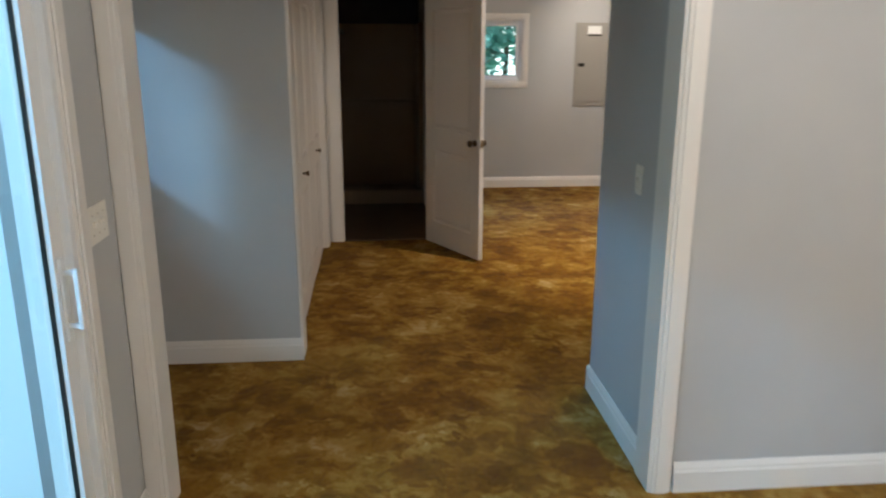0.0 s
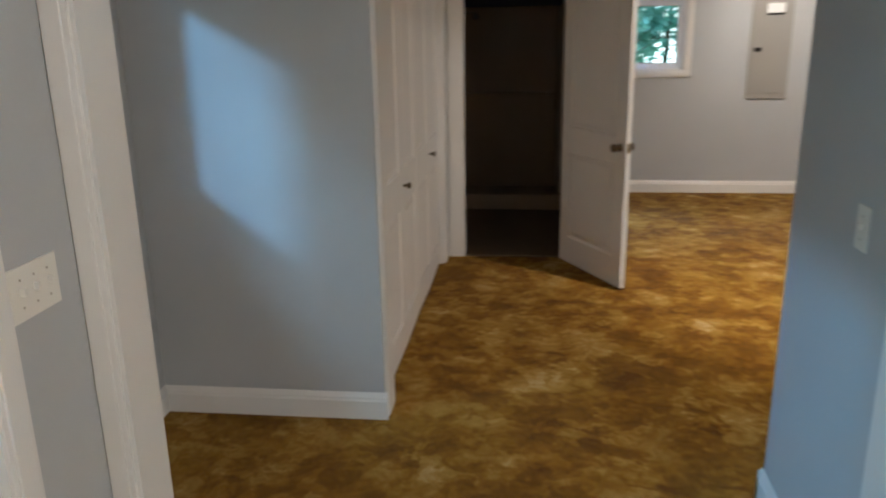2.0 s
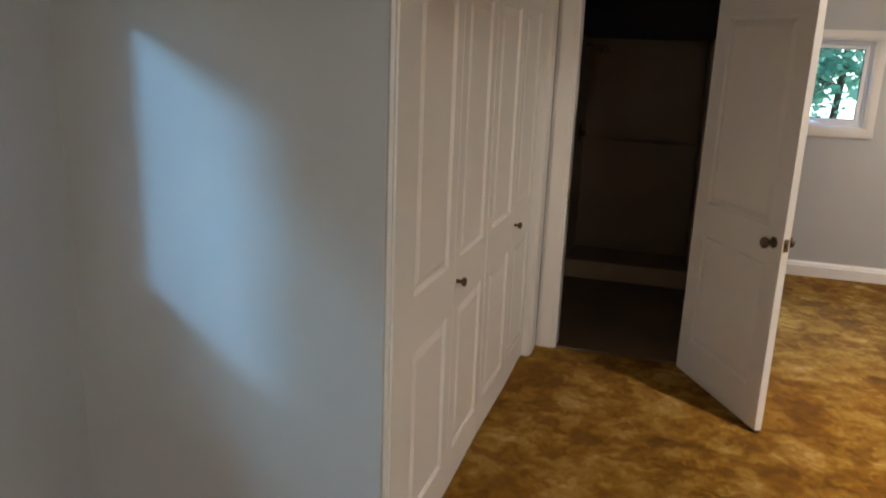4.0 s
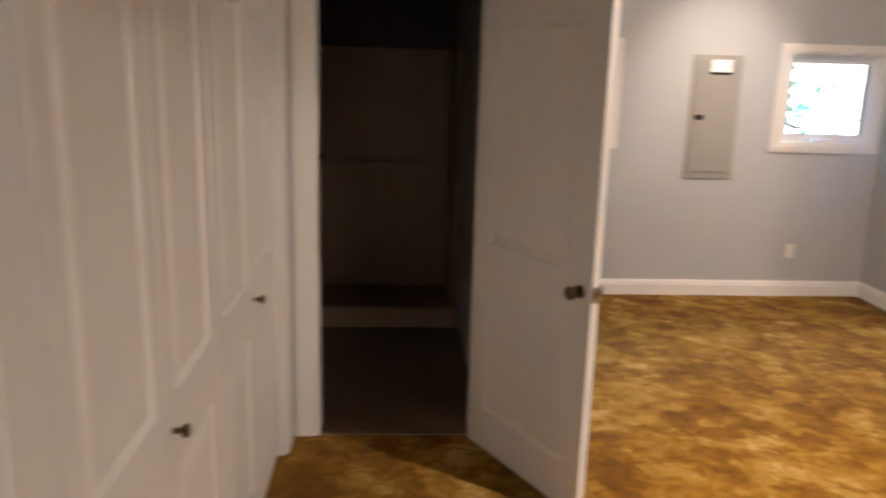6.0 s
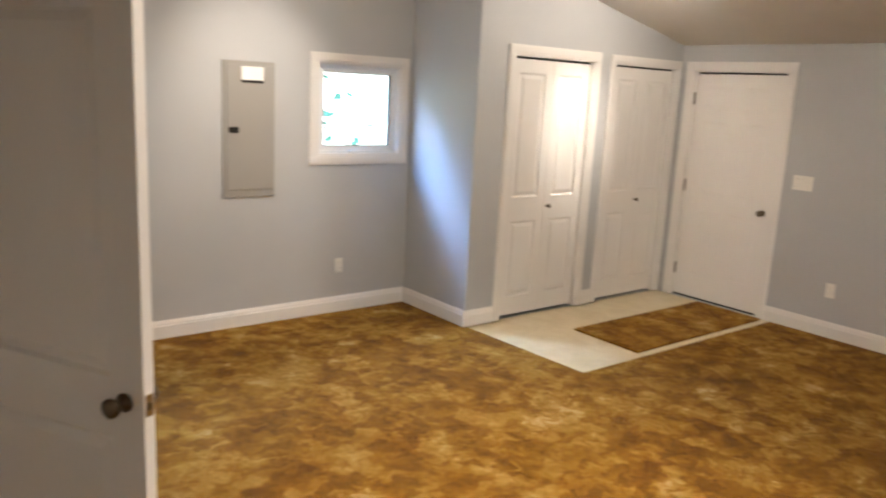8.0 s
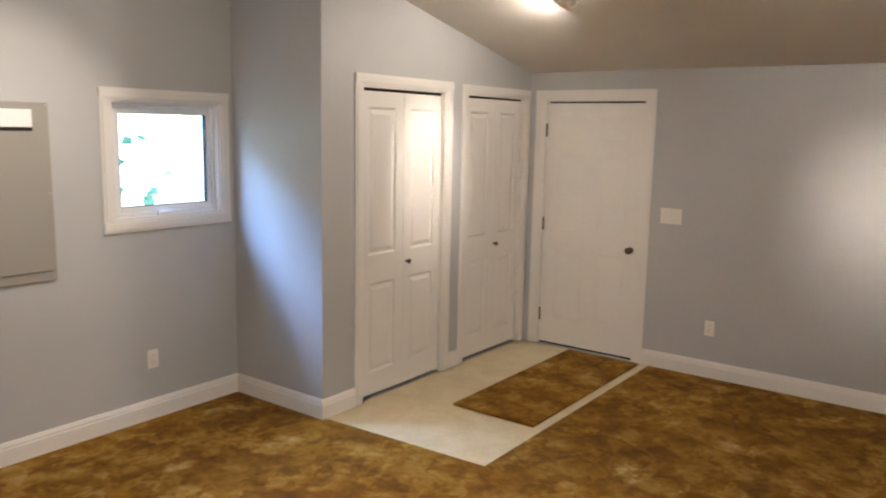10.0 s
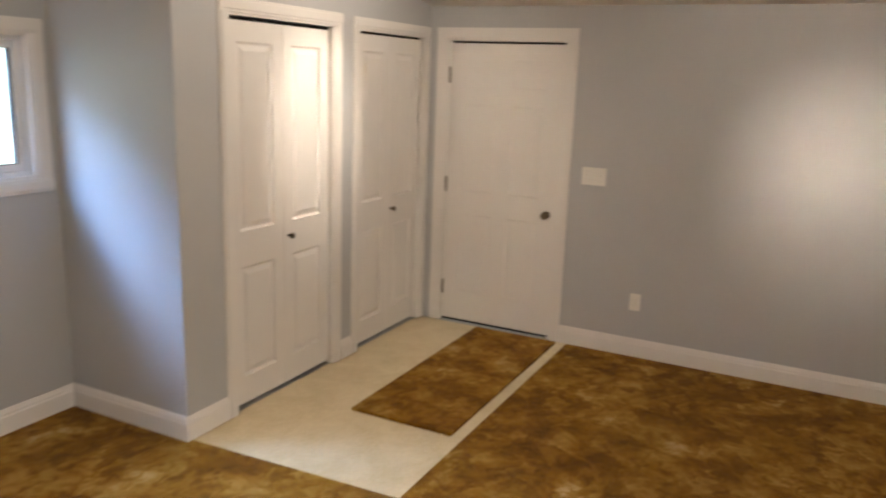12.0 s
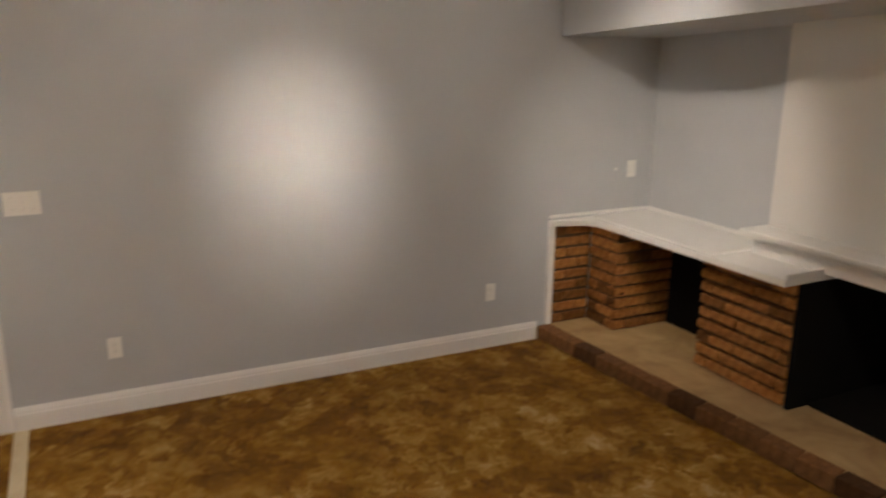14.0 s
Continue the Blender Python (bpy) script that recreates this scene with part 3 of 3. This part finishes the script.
_h = part("handle", placed(boxm(SD[1] - 0.09, SD[1] - 0.065, -0.02, -0.012, 0.86, 1.10, bevel=0.003), _pl), VINYLFRAME, slider, "white pull handle")
part("grip", placed(boxm(SD[1] - 0.084, SD[1] - 0.070, 0.014, 0.028, 0.89, 1.07, bevel=0.005), _pl), VINYLFRAME, _h)
for z in (0.895, 1.05):
    part("stem", placed(boxm(SD[1] - 0.083, SD[1] - 0.071, -0.013, 0.016, z, z + 0.016, bevel=0.002), _pl), VINYLFRAME, _h)


# ---------------------------------------------------------------- plates
def outlet(place, u, z, label):
    root = tagged(new("outlet"), label, "outlet", "wall outlets")
    part("cover_plate", placed(boxm(u - 0.035, u + 0.035, 0, 0.005, z - 0.057, z + 0.057, bevel=0.002), place), PLATE, root)
    for dz in (-0.02, 0.02):
        r = part("receptacle", placed(boxm(u - 0.017, u + 0.017, 0.004, 0.0075, z + dz - 0.014, z + dz + 0.014, bevel=0.003), place), PLATE, root)
        for du in (-0.006, 0.006):
            part("slot", placed(boxm(u + du - 0.001, u + du + 0.001, 0.007, 0.0079, z + dz - 0.004, z + dz + 0.005), place), DARKGAP, r)
    part("screw", placed(lathe([(0.003, 0.0), (0.003, 0.0015)], 8, "y"), lambda a, b, c: place(u + a, 0.005 + b, z + c)), NICKEL, root)
    return root


def switch_plate(place, u, z, gangs, label, width=None, material=PLATE):
    root = tagged(new("light_switch"), label, "light switch")
    w = width or (0.07 + 0.046 * (gangs - 1))
    part("cover_plate", placed(boxm(u - w / 2, u + w / 2, 0, 0.006, z - 0.058, z + 0.058, bevel=0.002), place), material, root)
    for i in range(gangs):
        c = u + (i - (gangs - 1) / 2) * 0.046
        t = part("toggle", placed(boxm(c - 0.005, c + 0.005, 0.004, 0.018, z - 0.004, z + 0.012, bevel=0.002), place), PLATE, root)
        for dz in (-0.03, 0.03):
            part("screw", placed(lathe([(0.003, 0.0), (0.003, 0.0015)], 8, "y"), lambda a, b, d, c=c, dz=dz: place(c + a, 0.006 + b, z + dz + d)), NICKEL, root)
    return root


outlet(on_y(N, -1), 2.967, 0.372, "ivory wall outlet under the small window")
outlet(on_x(E, -1), 3.895, 0.372, "ivory wall outlet near the entry door")
outlet(on_x(E, -1), 1.623, 0.378, "ivory wall outlet near the fireplace")
outlet(on_x(E, -1), 0.53, 1.13, "ivory wall outlet above the white shelf")
switch_plate(on_x(E, -1), 0.67, 1.13, 1, "grey painted switch plate above the shelf", None, WALL)
switch_plate(on_x(E, -1), 4.237, 1.175, 3, "ivory triple switch plate beside the entry door")
switch_plate(on_x(LX, 1), -0.245, 1.14, 3, "ivory triple switch plate beside the opening")
switch_plate(on_x(PX, -1), 0.31, 1.15, 1, "ivory light switch on the hall partition")

# ---------------------------------------------------------------- electrical panel
_pl = on_y(N, -1)
panel = tagged(new("electrical_panel"), "grey enamelled electrical panel with white label", "electrical panel")
part("cover", placed(boxm(2.03, 2.415, 0, 0.012, 0.946, 1.882, bevel=0.004), _pl), PANEL, panel)
_d = part("panel_door", placed(boxm(2.058, 2.388, 0.012, 0.020, 1.0, 1.855, bevel=0.003), _pl), PANEL, panel)
part("latch", placed(boxm(2.070, 2.14, 0.020, 0.028, 1.395, 1.435, bevel=0.003), _pl), DARKGAP, _d, "dark latch")
part("label_sticker", placed(boxm(2.165, 2.325, 0.0203, 0.0212, 1.755, 1.845), _pl), LABEL, _d, "white label sticker")
part("sticker_bar", placed(boxm(2.165, 2.325, 0.0203, 0.0212, 1.735, 1.753), _pl), DARKGAP, _d, "dark band")
for u, z in ((2.043, 0.97), (2.402, 0.97), (2.043, 1.868), (2.402, 1.868), (2.043, 1.41), (2.402, 1.41)):
    part("screw", placed(lathe([(0.005, 0.0), (0.005, 0.002)], 8, "y"), lambda a, b, c, u=u, z=z: (u + a, N - 0.012 - b, z + c)), NICKEL, panel)

# ---------------------------------------------------------------- rug
_bm = boxm(4.31, 5.94, 4.405, 5.008, -0.005, 0.012, bevel=0.004)
solid("rug", _bm, CARPET, "brown carpet remnant laid as a door mat on vinyl", "rug")

# ---------------------------------------------------------------- soffit and fireplace
SOF = 1.16
_bm = box(bmesh.new(), PX + TH + 0.01, E, S, SOF, 2.0, 3.1)
for v in _bm.verts:
    if v.co.z < 2.5:
        v.co.z += 0.06 * (E - v.co.x)
solid("soffit", _bm, WALL, "grey painted soffit above the fireplace", "soffit", "structure")

HZ = 0.105
hearth = thing("hearth", pose(0, 0, 0), "raised tan hearth with dark brick edge", "hearth")
SKEW = 0.075


def hearth_y(x):
    return 1.25 - SKEW * (E - x)


def skewed(x0, x1, front, z0, z1, back=None):
    bm = boxm(x0, x1, S, 1.0, z0, z1)
    for v in bm.verts:
        if v.co.y > 0.9:
            v.co.y = hearth_y(v.co.x) - front
        elif back is not None:
            v.co.y = hearth_y(v.co.x) - back
    return bm


part("slab", skewed(2.2, E, 0.07, 0, HZ - 0.012), HEARTH, hearth, "tan stone hearth top")


def brick_mesh(name, l, d, h, material, rough=0.004, ease=0.018):
    bm = boxm(0, l, 0, d, 0, h, bevel=min(ease, h * 0.26))
    for v in bm.verts:
        v.co += Vector((random.uniform(-rough, rough), random.uniform(-rough, rough), random.uniform(-rough, rough) * 0.7))
    return finish(bm, name, material)


def brick(parent, mesh, m):
    ob = new("brick", mesh)
    ob.parent = parent
    ob.matrix_local = m
    return ob


_edge = [brick_mesh("edge_brick", 0.195, 0.10, 0.09, HEARTHBRICK, 0.003, 0.008) for _ in range(3)]
_x = E - 0.2
while _x > 2.25:
    brick(hearth, random.choice(_edge), pose(_x, hearth_y(_x) - 0.095, 0.006, random.uniform(-0.6, 0.6), 0, math.degrees(math.atan(SKEW)) + random.uniform(-0.6, 0.6)))
    _x -= 0.198
part("mortar_bed", skewed(2.2, E, 0.014, 0, HZ - 0.02, 0.075), MORTAR, hearth)

fireplace = thing("fireplace", pose(0, 0, HZ - 0.012), "red-brown brick fireplace base with wood niche and black firebox", "fireplace")
ZT = 0.69                                      # brick top above the hearth
Y1, Y2 = 0.86, 0.75
X0, X1, X2, X3 = 5.965, 5.665, 5.03, 4.375
_bm = bmesh.new()
box(_bm, X0 + 0.012, E, 0.846, 1.145, 0, ZT)
box(_bm, X1 + 0.026, E, S, Y1 - 0.026, 0, ZT)
part("masonry", _bm, MORTAR, fireplace, "recessed mortar, darkened for the shadow between courses")
part("masonry", boxm(X3 + 0.026, X2 - 0.026, S, Y2 - 0.026, 0, ZT), MORTAR, fireplace)
# Niche back is coloured black; the shade inside is in its paint.
part("niche_back", boxm(X2 - 0.01, X1 + 0.01, S, S + 0.03, 0, ZT), BLACK, fireplace, "niche back coloured black for the shade inside")
COURSE = ZT / 9.0
BH = COURSE - 0.015
_stock = {}


def course_run(x0, y0, dx, dy, length, offset, z):
    """Bricks along a run, their outer face on the line from (x0, y0)."""
    pos, first = 0.0, True
    yaw = math.degrees(math.atan2(dy, dx))
    while pos < length - 0.02:
        want = 0.195 - (offset if first else 0.0)
        l = min(want, length - pos)
        if length - pos - l < 0.05:
            l = length - pos
        key = round(l, 2)
        if key not in _stock:
            _stock[key] = [brick_mesh("brick", key - 0.005, 0.09, BH, BRICK) for _ in range(3)]
        brick(fireplace, random.choice(_stock[key]), pose(x0 + dx * pos, y0 + dy * pos, z + 0.006, random.uniform(-0.5, 0.5), random.uniform(-0.4, 0.4), yaw + random.uniform(-0.5, 0.5)))
        pos, first = pos + l, False


for i in range(9):
    z, o = i * COURSE, (0.0 if i % 2 else 0.098)
    course_run(X0 - 0.001, 1.145, 0, -1, 0.30, o, z)
    course_run(X0 - 0.005, Y1, -1, 0, X0 - X1 - 0.005, 0.098 - o, z)
    course_run(X1, Y1 - 0.004, 0, -1, Y1 - S - 0.02, o, z)
    course_run(X2, Y2, -1, 0, X2 - X3, o, z)

part("edge_strip", boxm(E - 0.022, E - 0.002, 1.147, 1.195, 0, ZT + 0.002, bevel=0.003), WHITE, fireplace, "white trim strip")
box_fb = bmesh.new()
box(box_fb, 3.15, X3 - 0.0, S - 0.45, S - 0.40, 0, 0.75)
part("firebox_back", box_fb, BLACK, fireplace, "soot-black firebox")
part("firebox_side", boxm(X3 - 0.03, X3 - 0.003, S - 0.40, Y2 - 0.008, 0, 0.69), BLACK, fireplace)
part("firebox_side", boxm(3.14, 3.2, S - 0.40, Y2 - 0.1, 0, 0.74), BLACK, fireplace)
part("firebox_roof", boxm(3.2, X3 - 0.03, S - 0.40, 0.55, 0.742, 0.79), BLACK, fireplace)
part("firebox_floor", boxm(3.2, X3 - 0.03, S - 0.40, 0.60, 0.002, 0.012), BLACK, fireplace)
course_far = part("masonry", boxm(2.6, 3.14, S, Y2, 0, ZT), MORTAR, fireplace)

# white shelf over the brick, bent forward along the east wall
_bm = bmesh.new()
_out = [(E, S), (E, 1.195), (E - 0.03, 1.195), (E - 0.10, 0.955), (E - 0.16, 0.905), (4.355, 0.875), (4.355, S)]
_v = [[_bm.verts.new((x, y, z)) for x, y in _out] for z in (HZ - 0.010 + ZT, 0.822)]
for i in range(len(_out)):
    j = (i + 1) % len(_out)
    _bm.faces.new((_v[0][i], _v[0][j], _v[1][j], _v[1][i]))
_bm.faces.new(_v[0])
_bm.faces.new(_v[1])
bmesh.ops.bevel(_bm, geom=list(_bm.edges), offset=0.003, segments=2, affect="EDGES")
shelf = thing("shelf", pose(0, 0, 0), "white painted board shelf on the brick base", "shelf")
part("board", _bm, WHITE, shelf)
part("top_panel", boxm(4.86, E - 0.02, S + 0.014, 0.86, 0.8225, 0.834, bevel=0.004), WHITE, shelf)
part("back_trim", boxm(E - 0.016, E, S + 0.014, 1.19, 0.834, 0.856, bevel=0.004), WHITE, shelf)
part("back_trim", boxm(4.86, E - 0.016, S, S + 0.014, 0.834, 0.856, bevel=0.004), WHITE, shelf)

mantel = thing("mantel", pose(0, 0, 0), "white painted mantel board over the firebox", "mantel")
part("fascia", boxm(2.6, 4.82, S, 0.60, 0.823, 0.90, bevel=0.003), WHITE, mantel)
part("cove", boxm(2.6, 4.84, S, 0.63, 0.90, 0.935, bevel=0.008), WHITE, mantel)
part("top_board", boxm(2.6, 4.87, S, 0.665, 0.935, 0.960, bevel=0.004), WHITE, mantel)
part("return_block", boxm(4.350, 4.365, 0.60, 0.86, 0.822, 0.85, bevel=0.003), WHITE, mantel)
solid("chimney_breast", boxm(2.7, 4.84, S, 0.47, 0.96, 2.3, bevel=0.003), CEIL, "cream painted flat chimney breast", "chimney breast", "structure")


# ---------------------------------------------------------------- recessed eyeball lamps
def eyeball(x, y, target, label, hot, wide, size, spread=165, core=0):
    z = ceiling_z(x)
    tilt = math.degrees(math.atan(SLOPE)) * (1 if x > RX else -1)
    root = thing("recessed_light", pose(x, y, z, 0, tilt, 0), label, "ceiling light", "recessed ceiling lights")
    part("trim_ring", lathe([(0.062, 0.004), (0.062, -0.004), (0.075, -0.012), (0.095, -0.006), (0.098, 0.002)], 28), WHITE, root, "", True)
    eye = Vector((x, y, z - 0.035))
    aim = look(eye, target)
    ball = part("eyeball", lathe([(0.045, 0.0), (0.055, 0.02), (0.058, 0.045), (0.03, 0.07)], 24), WHITE, root, "", True)
    bulb = part("bulb", lathe([(0.004, 0.012), (0.03, 0.014), (0.042, 0.020)], 24), BULB, root, "lit reflector bulb", True)
    inv = root.matrix_world.inverted()
    for o in (ball, bulb):
        o.matrix_local = inv @ aim
        o.visible_shadow = False
    for watts, ang, blend, nm in ((hot, size, 1.0, "spot_beam"), (wide, spread, 0.8, "spot_spill"), (core, 15, 1.0, "spot_core")):
        if not watts:
            continue
        la = bpy.data.lights.new(nm, "SPOT")
        la.energy, la.color, la.spot_size, la.spot_blend, la.shadow_soft_size = watts, WARM, radians(ang), blend, 0.045
        ob = new(nm, la)
        ob.matrix_world = look(eye + (aim.to_3x3() @ Vector((0, 0, -0.03))), target)
    return root


eyeball(4.05, 2.95, (E, 2.87, 1.30), "white recessed eyeball light aimed at the east wall", 130, 40, 35, 125, 90)
eyeball(4.55, 4.45, (4.68, CY, 1.55), "white recessed eyeball light near the closet doors", 95, 42, 42)
eyeball(2.20, 5.05, (2.22, N, 1.36), "white recessed eyeball light aimed at the electrical panel", 115, 22, 60)
eyeball(4.30, 2.20, (5.55, 0.6, 0.90), "white recessed eyeball light aimed at the fireplace", 118, 11, 60, 125)
eyeball(1.90, 2.10, (2.05, 3.30, 0.0), "white recessed eyeball light over the carpet", 390, 160, 80)

entry_light = thing("ceiling_light", pose(1.3, -2.2, 2.45), "round white flush ceiling light in the entry", "ceiling light")
part("base", lathe([(0.15, 0.0), (0.15, -0.02), (0.13, -0.03)], 28), WHITE, entry_light)
part("diffuser", lathe([(0.14, -0.03), (0.13, -0.06), (0.09, -0.085), (0.03, -0.095)], 28), BULB, entry_light, "lit glass diffuser", True)
_la = bpy.data.lights.new("entry_lamp", "POINT")
_la.energy, _la.color, _la.shadow_soft_size = 134, (1.0, 0.92, 0.84), 0.1
new("entry_lamp", _la).location = (1.3, -2.2, 2.30)

# ---------------------------------------------------------------- bathroom
shower = thing("shower_stall", pose(0, 0, 0), "tan moulded shower stall in the dark bathroom", "shower")
part("back_panel", boxm(-0.75, 0.2, N - 0.03, N - 0.004, 0.06, 1.86, bevel=0.006), TAN, shower)
part("side_panel", boxm(-0.79, -0.75, 5.5, N - 0.004, 0.06, 1.86, bevel=0.006), TAN, shower)
part("side_panel", boxm(0.2, 0.235, 5.5, N - 0.004, 0.06, 1.86, bevel=0.006), TAN, shower)
part("pan", boxm(-0.79, 0.235, 5.5, N - 0.004, 0.004, 0.06, bevel=0.006), TAN, shower)
part("curb", boxm(-0.79, 0.235, 5.42, 5.52, 0.004, 0.15, bevel=0.012), TAN, shower, "pale curb")
part("ledge", boxm(-0.75, 0.2, N - 0.10, N - 0.03, 1.0, 1.03, bevel=0.008), TAN, shower)
_arm = part("shower_arm", lathe([(0.008, 0.0), (0.008, 0.14)], 10, "x"), CHROME, shower, "chrome shower arm", True)
_arm.location = (-0.75, 5.9, 1.80)
_head = part("shower_head", lathe([(0.012, 0.0), (0.035, -0.05), (0.035, -0.06)], 16), CHROME, shower, "chrome shower head", True)
_head.location = (-0.60, 5.9, 1.80)
_val = part("valve", lathe([(0.07, 0.0), (0.07, 0.008), (0.025, 0.012), (0.022, 0.05), (0.012, 0.055)], 20, "x"), CHROME, shower, "chrome valve", True)
_val.location = (-0.75, 5.9, 1.10)

# ---------------------------------------------------------------- outdoors
_bm = bmesh.new()
_bm.faces.new([_bm.verts.new(p) for p in ((-400, -400, -0.15), (400, -400, -0.15), (400, 400, -0.15), (-400, 400, -0.15))])
solid("ground", _bm, GRASS, "green grass ground outside", "ground", "structure")
solid("patio", boxm(-3.6, LX - 0.16, -4.0, 0.2, -0.15, -0.03), DECK, "pale concrete patio outside the sliding door", "patio", "structure")


def tree(x, y, height, spread, low, count, label, leaf_size=0.11):
    rng = random.Random(int(x * 100 + y * 10))
    root = thing("tree", pose(x, y, -0.15), label, "tree", "trees outside")
    bm = bmesh.new()
    prev = None
    limbs = []
    for i in range(7):
        f = i / 6
        r = 0.06 * (1 - 0.85 * f) * height / 5 * max(0.45, min(1.0, spread))
        c = Vector((0.15 * math.sin(3 * f), 0.12 * math.sin(2.2 * f + 1) - 0.1, height * 0.85 * f))
        ring = [bm.verts.new(c + Vector((r * math.cos(a), r * math.sin(a), 0))) for a in [k * math.pi / 4 for k in range(8)]]
        if prev:
            for k in range(8):
                bm.faces.new((prev[k], prev[(k + 1) % 8], ring[(k + 1) % 8], ring[k]))
        prev = ring
        if f > 0.2:
            limbs.append(c)
    tips = []
    for c in limbs:
        for _ in range(4):
            a = rng.uniform(0, 6.28)
            tip = c + Vector((math.cos(a), math.sin(a), rng.uniform(0.1, 0.7))) * spread * rng.uniform(0.5, 1)
            side = Vector((-math.sin(a), math.cos(a), 0)) * 0.02
            up = Vector((0, 0, 0.025))
            q = [bm.verts.new(p) for p in (c + side, c - side, c + up, tip)]
            for t in ((0, 1, 3), (1, 2, 3), (2, 0, 3)):
                bm.faces.new([q[k] for k in t])
            tips.append((c, tip))
    part("trunk", bm, BARK, root, "brown trunk and limbs")
    verts, faces = [], []
    clumps = []
    for c, tip in tips:
        for f in (0.45, 0.7, 0.9, 1.0):
            clumps.append(c.lerp(tip, f) + Vector((rng.gauss(0, 0.2), rng.gauss(0, 0.2), rng.gauss(0, 0.2))))
    clumps = [c for c in clumps if c.z > low]
    for _ in range(count):
        c = rng.choice(clumps) + Vector((rng.gauss(0, 0.16), rng.gauss(0, 0.16), rng.gauss(0, 0.14)))
        rot = Euler((rng.uniform(-1, 1), rng.uniform(-1, 1), rng.uniform(0, 6.28))).to_matrix()
        l = leaf_size * rng.uniform(0.6, 1.2)
        i = len(verts)
        for p in ((0, 0, 0), (0.42 * l, 0.5 * l, 0.1 * l), (0, 1.1 * l, -0.05 * l), (-0.42 * l, 0.5 * l, 0.1 * l)):
            verts.append(c + rot @ Vector(p))
        faces.append((i, i + 1, i + 2, i + 3))
    me = bpy.data.meshes.new("crown")
    me.from_pydata(verts, [], faces)
    me.materials.append(LEAF)
    crown = new("crown", me)
    crown.parent = root
    return root


tree(1.9, 11.0, 5.5, 1.9, 0.2, 5200, "leafy green tree close outside the window", 0.15)
tree(1.15, 10.3, 4.6, 1.1, 0.3, 1500, "young leafy tree near the window", 0.14)
tree(2.65, 11.7, 5.0, 1.2, 0.3, 2200, "leafy green tree behind the young tree", 0.15)
tree(0.6, 12.4, 6.5, 2.3, 0.2, 5200, "leafy green tree behind another tree")
tree(4.50, 9.6, 3.0, 0.30, 0.5, 120, "slender sapling with broad leaves", 0.15)
tree(-6.5, -2.6, 6.0, 2.2, 0.6, 4200, "leafy green tree beyond the patio")

# glowing sheets that stand in for bright sky and distance beyond the trees
solid("backdrop", boxm(-30, 40, 14.0, 14.1, -0.15, 12), SKY_GLOW, "glowing pale sheet standing for the bright distance behind the trees", "backdrop", "structure")
solid("backdrop", boxm(-14.1, -14.0, -30, 13.9, -0.15, 12), WEST_GLOW, "glowing pale blue-green sheet beyond the patio", "backdrop", "structure")
